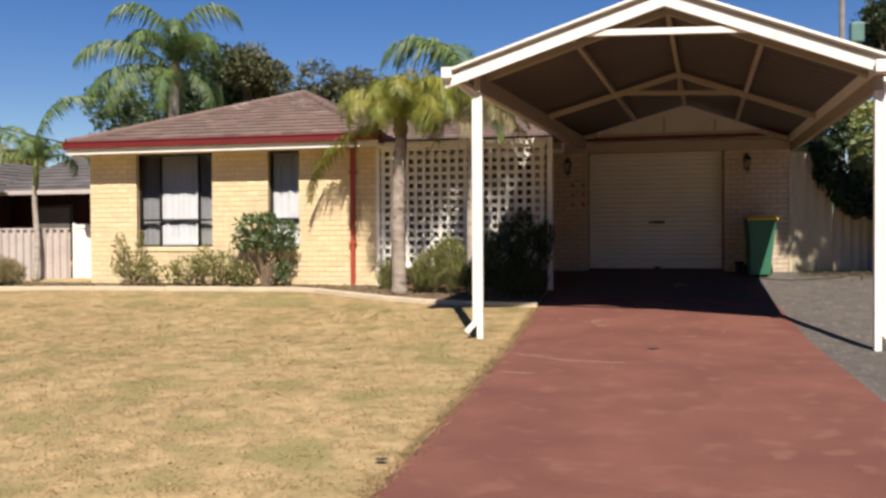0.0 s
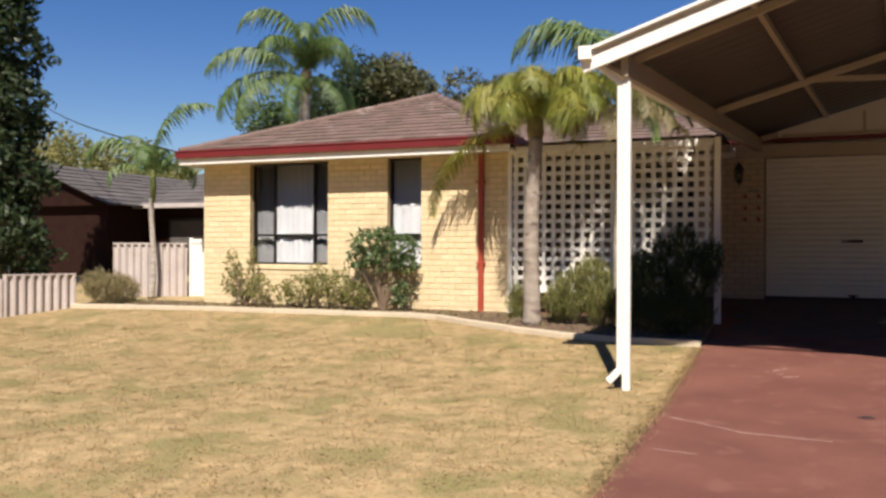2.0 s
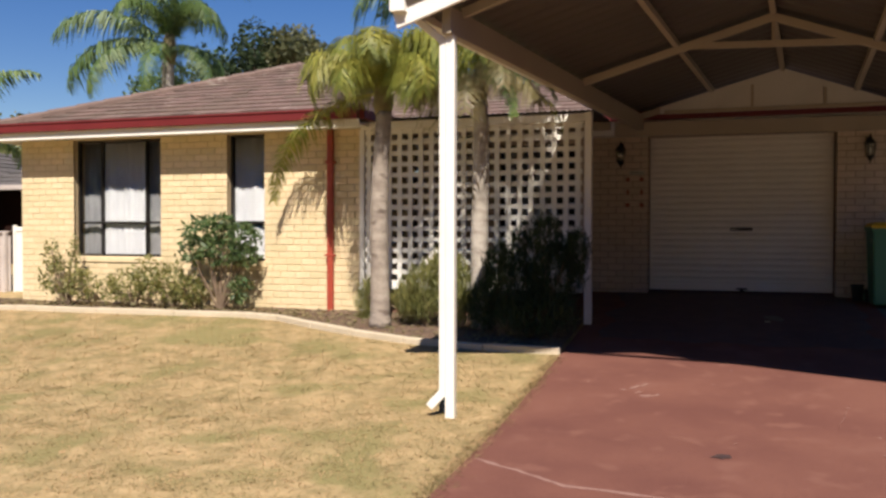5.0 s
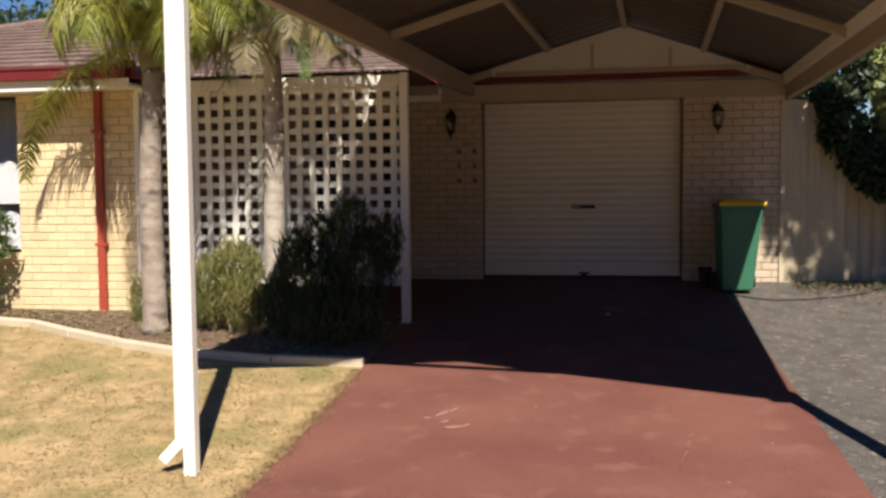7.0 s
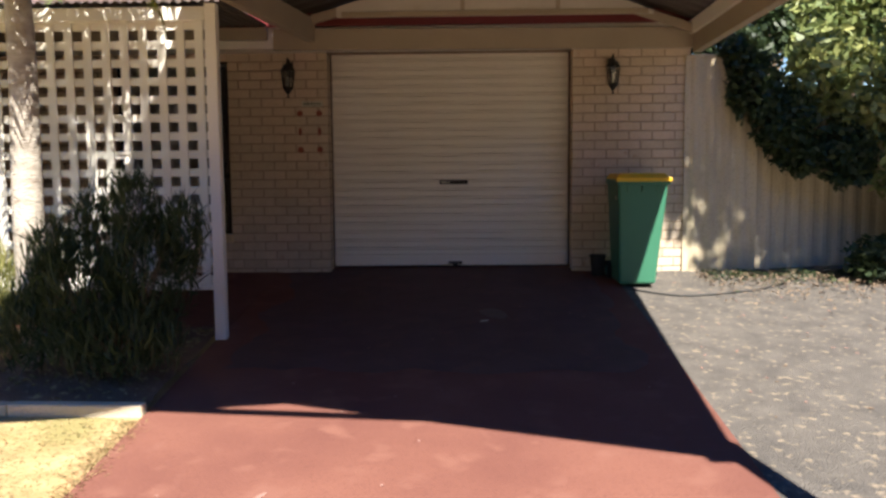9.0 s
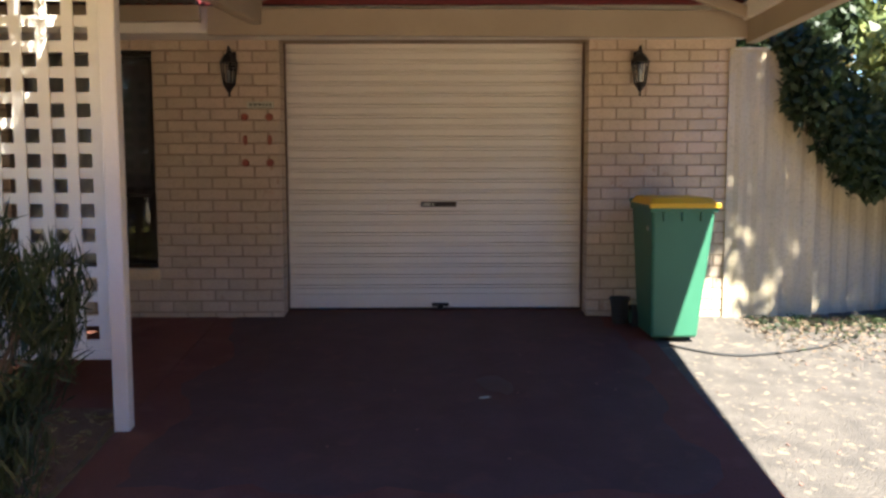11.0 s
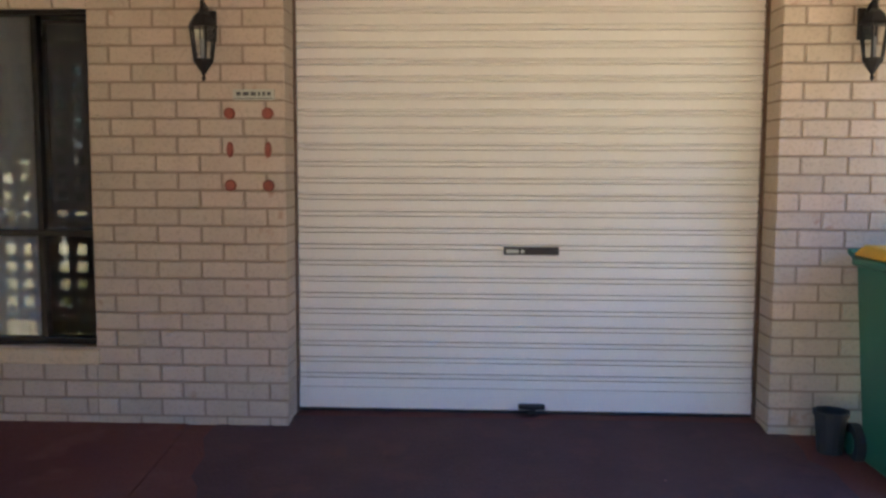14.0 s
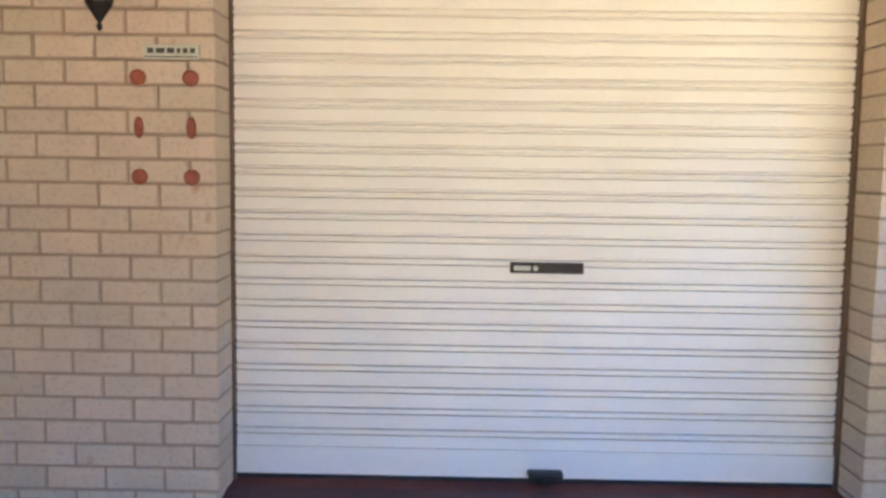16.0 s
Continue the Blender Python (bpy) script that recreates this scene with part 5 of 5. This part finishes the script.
slope_tiles(bm, (-17.6, 18.6, 1.9), (-17.6, 26, 1.9), (-20.8, 18.6, 3.15), (-20.8, 26, 3.15), 9, 0.5)
tagged(part("gable_roof", bm, GREY_TILE, nb), kind="stuff")
bm = mesh()
f = [bm.verts.new(p) for p in ((-24.3, 18.8, 1.9), (-17.8, 18.8, 1.9), (-20.8, 18.8, 3.1), (-24.3, 18.9, 1.9), (-17.8, 18.9, 1.9), (-20.8, 18.9, 3.1))]
for t in ((0, 1, 2), (5, 4, 3), (0, 3, 4, 1), (1, 4, 5, 2), (2, 5, 3, 0)):
    bm.faces.new([f[i] for i in t])
part("gable", bm, DARK_BRICK_SHADED, nb)
part("gable_wall", box(mesh(), -24.0, -18.0, 19.0, 20.5, -0.2, 1.9), DARK_BRICK_SHADED, nb)
part("gutter", soften(box(mesh(), -18.0, -13.9, 19.9, 20.0, 1.86, 1.98), 0.01), GREY_FENCE, nb, "pale grey gutter")
w = part("window", box(mesh(), -17.3, -16.0, 20.55, 20.62, 0.6, 1.6), DARK_FRAME, nb)
part("pane", box(mesh(), -17.2, -16.1, 20.53, 20.545, 0.68, 1.52), DARK_ROOM, w)

pole = thing("power_pole", "tall power pole with a small green transformer box", "utility pole", (8.44, 40, ground_z(40)))
part("shaft", tube(mesh(), [(8.44, 40, ground_z(40)), (8.44, 40, 12.5)], [0.16, 0.11], 10), POLE_GREY, pole)
part("cross_arm", soften(box(mesh(), 7.6, 9.3, 39.85, 40.0, 11.6, 11.75), 0.01), POLE_GREY, pole)
part("transformer", soften(box(mesh(), 8.75, 9.3, 39.7, 40.2, 9.05, 9.9), 0.05), GREEN_STEEL, pole, "green grey box")
pole2 = thing("power_pole", "grey timber power pole behind the neighbour's trees", "utility pole", (-38.5, 40, ground_z(40)))
part("shaft", tube(mesh(), [(-38.5, 40, ground_z(40)), (-38.5, 40, 6.9)], [0.16, 0.12], 10), POLE_GREY, pole2)
part("cross_arm", soften(box(mesh(), -39.3, -37.7, 39.85, 40.0, 6.4, 6.52), 0.01), POLE_GREY, pole2)
pole3 = thing("power_pole", "grey street pole carrying the service wire to the house", "utility pole", (-32.4, 27.7, ground_z(27)))
part("shaft", tube(mesh(), [(-32.4, 27.7, ground_z(27)), (-32.4, 27.7, 8.6)], [0.16, 0.12], 10), POLE_GREY, pole3)
ends = Vector((-32.4, 27.7, 8.3)), Vector((-11.1, 13.62, 2.47))
part("service_wire", tube(mesh(), [ends[0].lerp(ends[1], k / 14) - Vector((0, 0, 0.5 * math.sin(math.pi * k / 14))) for k in range(15)], 0.016, 5), RUBBER, pole3, "thin black sagging wire")

# ---- marks on the driveway ----


def mark(name, label, category, x, y, w, l, turn, material, lift=0.0145, seed=0):
    rng = random.Random(seed)
    bm = mesh()
    c, s = math.cos(turn), math.sin(turn)
    ring = []
    for k in range(14):
        a = k * math.tau / 14
        r = rng.uniform(0.6, 1.0)
        px, py = w * r * math.cos(a), l * r * math.sin(a)
        qx, qy = x + px * c - py * s, y + px * s + py * c
        ring.append((qx, qy, ground_z(qy) + lift))
    lo = [bm.verts.new(p) for p in ring]
    hi = [bm.verts.new((x + (p[0] - x) * 0.9, y + (p[1] - y) * 0.9, p[2] + 0.003)) for p in ring]
    for k in range(14):
        bm.faces.new((lo[k], lo[(k + 1) % 14], hi[(k + 1) % 14], hi[k]))
    bm.faces.new(hi)
    return tagged(part(name, bm, material, None, label), "", category)


def crack(points, width, label):
    bm = mesh()
    pts = []
    for (xa, ya), (xb, yb) in zip(points, points[1:]):
        for k in range(6):
            f = k / 6
            pts.append((xa + (xb - xa) * f + random.uniform(-0.012, 0.012), ya + (yb - ya) * f + random.uniform(-0.012, 0.012)))
    pts.append(points[-1])
    prev = None
    for k, (x, y) in enumerate(pts):
        w = width * random.uniform(0.5, 1.2) * (0.3 if k in (0, len(pts) - 1) else 1)
        row = [bm.verts.new((x, y - w, ground_z(y - w) + 0.0135)), bm.verts.new((x, y, ground_z(y) + 0.017)), bm.verts.new((x, y + w, ground_z(y + w) + 0.0135))]
        if prev:
            for i in range(2):
                bm.faces.new((prev[i], row[i], row[i + 1], prev[i + 1]))
        prev = row
    return tagged(part("patched_crack", bm, PALE_MARK, None, label), "", "crack", "driveway cracks")

crack([(-1.78, 8.72), (-1.45, 8.55), (-1.1, 8.34), (-0.44, 8.27)], 0.022, "pale patched crack across the red driveway")
crack([(-1.7, 7.6), (-1.35, 7.55)], 0.015, "short pale crack at the driveway edge")
crack([(0.83, 10.83), (0.75, 10.5), (0.68, 10.15)], 0.006, "fine crack in the red driveway")
for k, (x, y, a, b, turn) in enumerate(((-0.8, 10.76, 0.075, 0.03, 0.2), (-0.72, 10.8, 0.05, 0.02, 0.9), (-0.88, 10.86, 0.05, 0.014, 0.5), (-0.93, 11.02, 0.022, 0.08, -0.6), (-0.86, 11.1, 0.016, 0.07, -0.5), (-1.02, 10.92, 0.03, 0.012, 0.1))):
    mark("pale_scuff", "worn pale scuff on the red driveway", "stain", x, y, a, b, turn, PALE_MARK, 0.0145, seed=30 + k)
mark("dead_leaf", "dark curled dead leaf lying on the driveway", "leaf", -0.16, 9.23, 0.09, 0.06, 0.4, OIL, 0.018, seed=3)


def shade_film(x0, x1, y0, y1, seed):
    """A thin ragged-edged film on the parking slab: painted-in carport shade, tyre dirt, oil."""
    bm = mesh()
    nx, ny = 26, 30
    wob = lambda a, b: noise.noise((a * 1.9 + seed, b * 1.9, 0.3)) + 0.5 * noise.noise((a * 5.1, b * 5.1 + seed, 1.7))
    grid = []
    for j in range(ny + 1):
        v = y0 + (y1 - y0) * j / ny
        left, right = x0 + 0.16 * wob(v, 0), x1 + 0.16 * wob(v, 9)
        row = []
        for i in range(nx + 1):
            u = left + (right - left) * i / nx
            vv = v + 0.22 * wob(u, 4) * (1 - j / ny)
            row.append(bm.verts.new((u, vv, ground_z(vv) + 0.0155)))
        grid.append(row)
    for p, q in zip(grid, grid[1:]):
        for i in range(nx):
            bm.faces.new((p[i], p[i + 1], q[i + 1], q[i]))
    return tagged(part("oily_film", bm, DRIVE_SHADED, None, "broad dull film of painted-in carport shade and tyre dirt where cars park"), "", "stain")


shade_film(-1.6, 1.42, 12.95, 16.3, 3.0)
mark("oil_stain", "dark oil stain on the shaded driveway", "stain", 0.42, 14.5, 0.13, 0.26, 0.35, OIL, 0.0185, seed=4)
mark("pale_patch", "small pale paper scrap on the driveway", "litter", 0.32, 14.25, 0.05, 0.02, 0.3, SIGN_WHITE, 0.02, seed=5)
mark("clod", "small dark clod at the lawn's edge", "clod", -1.98, 4.35, 0.05, 0.04, 0.2, RUBBER, 0.03, seed=6)
for k in range(26):
    x, y = random.uniform(-1.7, 1.5), random.uniform(9.5, 15.8)
    mark("pale_speck", "tiny pale fleck on the driveway", "litter", x, y, random.uniform(0.008, 0.018), random.uniform(0.006, 0.012), random.uniform(0, 3), PALE_MARK, 0.015, seed=100 + k)
for k in range(70):
    x, y = random.uniform(1.8, 5.0), random.uniform(12.0, 15.7)
    mark("dry_leaf", "dry fallen leaf on the asphalt", "leaf", x, y, random.uniform(0.012, 0.026), random.uniform(0.006, 0.012), random.uniform(0, 3), PALE_MARK if k % 2 else SOIL, 0.012, seed=200 + k)

# ---- leaf litter under the creeper and in the bed ----
rng = np.random.default_rng(5)


def litter(name, label, n, place, size, material):
    """Flat leaf fragments lying about, joined."""
    verts, faces = [], []
    for _ in range(n):
        x, y = place()
        a, s = rng.uniform(0, 6.28), size * rng.uniform(0.5, 1.4)
        z = ground_z(y) + 0.035 + rng.uniform(0, 0.03)
        i = len(verts)
        for da, r in ((0, 1.0), (1.3, 0.4), (3.14, 1.0), (4.5, 0.4)):
            verts.append((x + s * r * math.cos(a + da), y + s * r * math.sin(a + da), z + rng.uniform(-0.01, 0.015)))
        faces.append((i, i + 1, i + 2, i + 3))
    me = bpy.data.meshes.new(name)
    me.from_pydata(verts, [], faces)
    me.materials.append(material)
    return tagged(part(name, me, material, None, label), "", "litter", "", "stuff")


def in_bed():
    x = rng.uniform(-13, -1.9)
    return x, rng.uniform(kerb_y(x) + 0.12, 13.95)


litter("bed_litter", "dry leaves and bark scattered over the garden bed", 3200, in_bed, 0.03, LEAF_DRY)
litter("fence_litter", "dark fallen leaves along the fence foot", 1500, lambda: (rng.uniform(2.6, 7), 16.0 - abs(rng.normal(0, 0.25))), 0.03, LEAF_DARK)
litter("dry_litter", "dry brown leaves and twigs drifted on the asphalt", 2600, lambda: (rng.uniform(2.5, 7), 16.0 - abs(rng.normal(0, 0.55))), 0.02, WOOD_STEM)
litter("lawn_litter", "a few dry leaves lying on the lawn", 260, lambda: (rng.uniform(-12, -2), rng.uniform(2, 12)), 0.022, STRAW)

# ---- grass ----
N = 230000
gx = rng.uniform(-14.5, DRIVE_L + 0.03, N)
gy = 1.0 + 12.4 * rng.uniform(0, 1, N) ** 0.85
limit = np.interp(gx, [p[0] for p in KERB_LINE], [p[1] for p in KERB_LINE]) - 0.06
keep = gy < limit
patch = np.sin(gx * 2.3 + 1.1 * np.sin(gy * 1.7)) * np.cos(gy * 2.1 + 0.8 * np.sin(gx * 1.3))
keep &= rng.uniform(-1.2, 1.0, N) < patch + 0.75
gx, gy = gx[keep], gy[keep]
n = len(gx)
edge_n, clumps, each = 7000, 4200, 22
ex = DRIVE_L + rng.normal(-0.02, 0.035, edge_n)
ey = rng.uniform(1.0, 12.1, edge_n)
cx, cy = rng.uniform(-14, DRIVE_L - 0.05, clumps), 1.0 + 11.0 * rng.uniform(0, 1, clumps) ** 0.85
kx = np.repeat(cx, each) + rng.normal(0, 0.05, clumps * each)
ky = np.repeat(cy, each) + rng.normal(0, 0.05, clumps * each)
gx, gy = np.concatenate([gx, ex, kx]), np.concatenate([gy, ey, ky])
tall = np.concatenate([rng.uniform(0.004, 0.014, n), rng.uniform(0.012, 0.035, edge_n), rng.uniform(0.005, 0.015, clumps * each)])
n = len(gx)
gzv = np.interp(gy, GROUND_Y, GROUND_Z)
ang, wid = rng.uniform(0, math.tau, n), rng.uniform(0.004, 0.009, n)
lean = rng.uniform(1.5, 4.0, n) * tall
v = np.empty((n, 3, 3))
v[:, 0] = np.stack([gx + wid * np.sin(ang), gy - wid * np.cos(ang), gzv - 0.003], 1)
v[:, 1] = np.stack([gx - wid * np.sin(ang), gy + wid * np.cos(ang), gzv - 0.003], 1)
v[:, 2] = np.stack([gx + lean * np.cos(ang), gy + lean * np.sin(ang), gzv + tall], 1)
me = bpy.data.meshes.new("grass")
me.from_pydata(v.reshape(-1, 3).tolist(), [], np.arange(n * 3).reshape(-1, 3).tolist())
me.materials.append(STRAW)
tagged(part("grass", me, STRAW, None, "short dry straw-coloured grass blades"), "", "grass", "", "stuff")

# ---- bricks ----
PITCH, COURSE, GAP = 0.239, 0.095, 0.0115
BRICK_MESH = {}


def brick_mesh(length, depth):
    key = (round(length, 3), round(depth, 3))
    if key not in BRICK_MESH:
        L, D, H, c = key[0], key[1], COURSE - GAP, 0.004
        bm = mesh()
        f = [bm.verts.new(p) for p in ((c, 0, c), (L - c, 0, c), (L - c, 0, H - c), (c, 0, H - c))]
        m = [bm.verts.new(p) for p in ((0, c, 0), (L, c, 0), (L, c, H), (0, c, H))]
        b = [bm.verts.new(p) for p in ((0, D, 0), (L, D, 0), (L, D, H), (0, D, H))]
        bm.faces.new(f)
        for k in range(4):
            bm.faces.new((f[k], m[k], m[(k + 1) % 4], f[(k + 1) % 4]))
            bm.faces.new((m[k], b[k], b[(k + 1) % 4], m[(k + 1) % 4]))
        BRICK_MESH[key] = finish("brick", bm, BRICK)
    return BRICK_MESH[key]


def brick_runs(x0, x1, z0, z1, holes):
    """Stretcher bond: (start, end, low, opens before, opens after) of each brick between x0 and x1."""
    row, z = 0, z0
    while z + COURSE <= z1 + 0.02:
        spans = [(x0, x1)]
        for a, b, lo, hi in holes:
            if lo < z + COURSE * 0.5 < hi:
                spans = [s for p, q in spans for s in ((p, min(q, a)), (max(p, b), q)) if s[1] - s[0] > 0.02]
        for p, q in spans:
            x = p
            first = PITCH if row % 2 else PITCH / 2
            while x < q - 0.01:
                e = min(q, x + first)
                if q - e < 0.05:
                    e = q
                yield x, e - (GAP if e < q else 0), z, x == p, e == q
                x, first = e, PITCH
        row, z = row + 1, z + COURSE


bz0 = -0.005 - COURSE * 2
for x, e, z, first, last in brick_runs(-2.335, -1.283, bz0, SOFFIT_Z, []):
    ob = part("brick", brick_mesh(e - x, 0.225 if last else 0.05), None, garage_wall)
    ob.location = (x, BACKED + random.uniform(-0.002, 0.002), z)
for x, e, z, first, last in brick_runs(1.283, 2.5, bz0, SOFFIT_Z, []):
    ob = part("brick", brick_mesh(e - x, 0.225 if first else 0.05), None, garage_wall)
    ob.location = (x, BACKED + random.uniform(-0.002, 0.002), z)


def joined_bricks(name, runs, y, parent, material):
    verts, faces = [], []
    H, c, D = COURSE - GAP, 0.004, 0.04
    for x, e, z, *_ in runs:
        i, dy = len(verts), random.uniform(-0.002, 0.002)
        verts += [(x + c, y + dy, z + c), (e - c, y + dy, z + c), (e - c, y + dy, z + H - c), (x + c, y + dy, z + H - c), (x, y + dy + c, z), (e, y + dy + c, z), (e, y + dy + c, z + H), (x, y + dy + c, z + H), (x, y + D, z), (e, y + D, z), (e, y + D, z + H), (x, y + D, z + H)]
        faces.append((i, i + 1, i + 2, i + 3))
        for k in range(4):
            j = (k + 1) % 4
            faces += [(i + k, i + 4 + k, i + 4 + j, i + j), (i + 4 + k, i + 8 + k, i + 8 + j, i + 4 + j)]
    me = bpy.data.meshes.new(name)
    me.from_pydata(verts, [], faces)
    me.materials.append(material)
    return tagged(part(name, me, material, parent), kind="stuff")


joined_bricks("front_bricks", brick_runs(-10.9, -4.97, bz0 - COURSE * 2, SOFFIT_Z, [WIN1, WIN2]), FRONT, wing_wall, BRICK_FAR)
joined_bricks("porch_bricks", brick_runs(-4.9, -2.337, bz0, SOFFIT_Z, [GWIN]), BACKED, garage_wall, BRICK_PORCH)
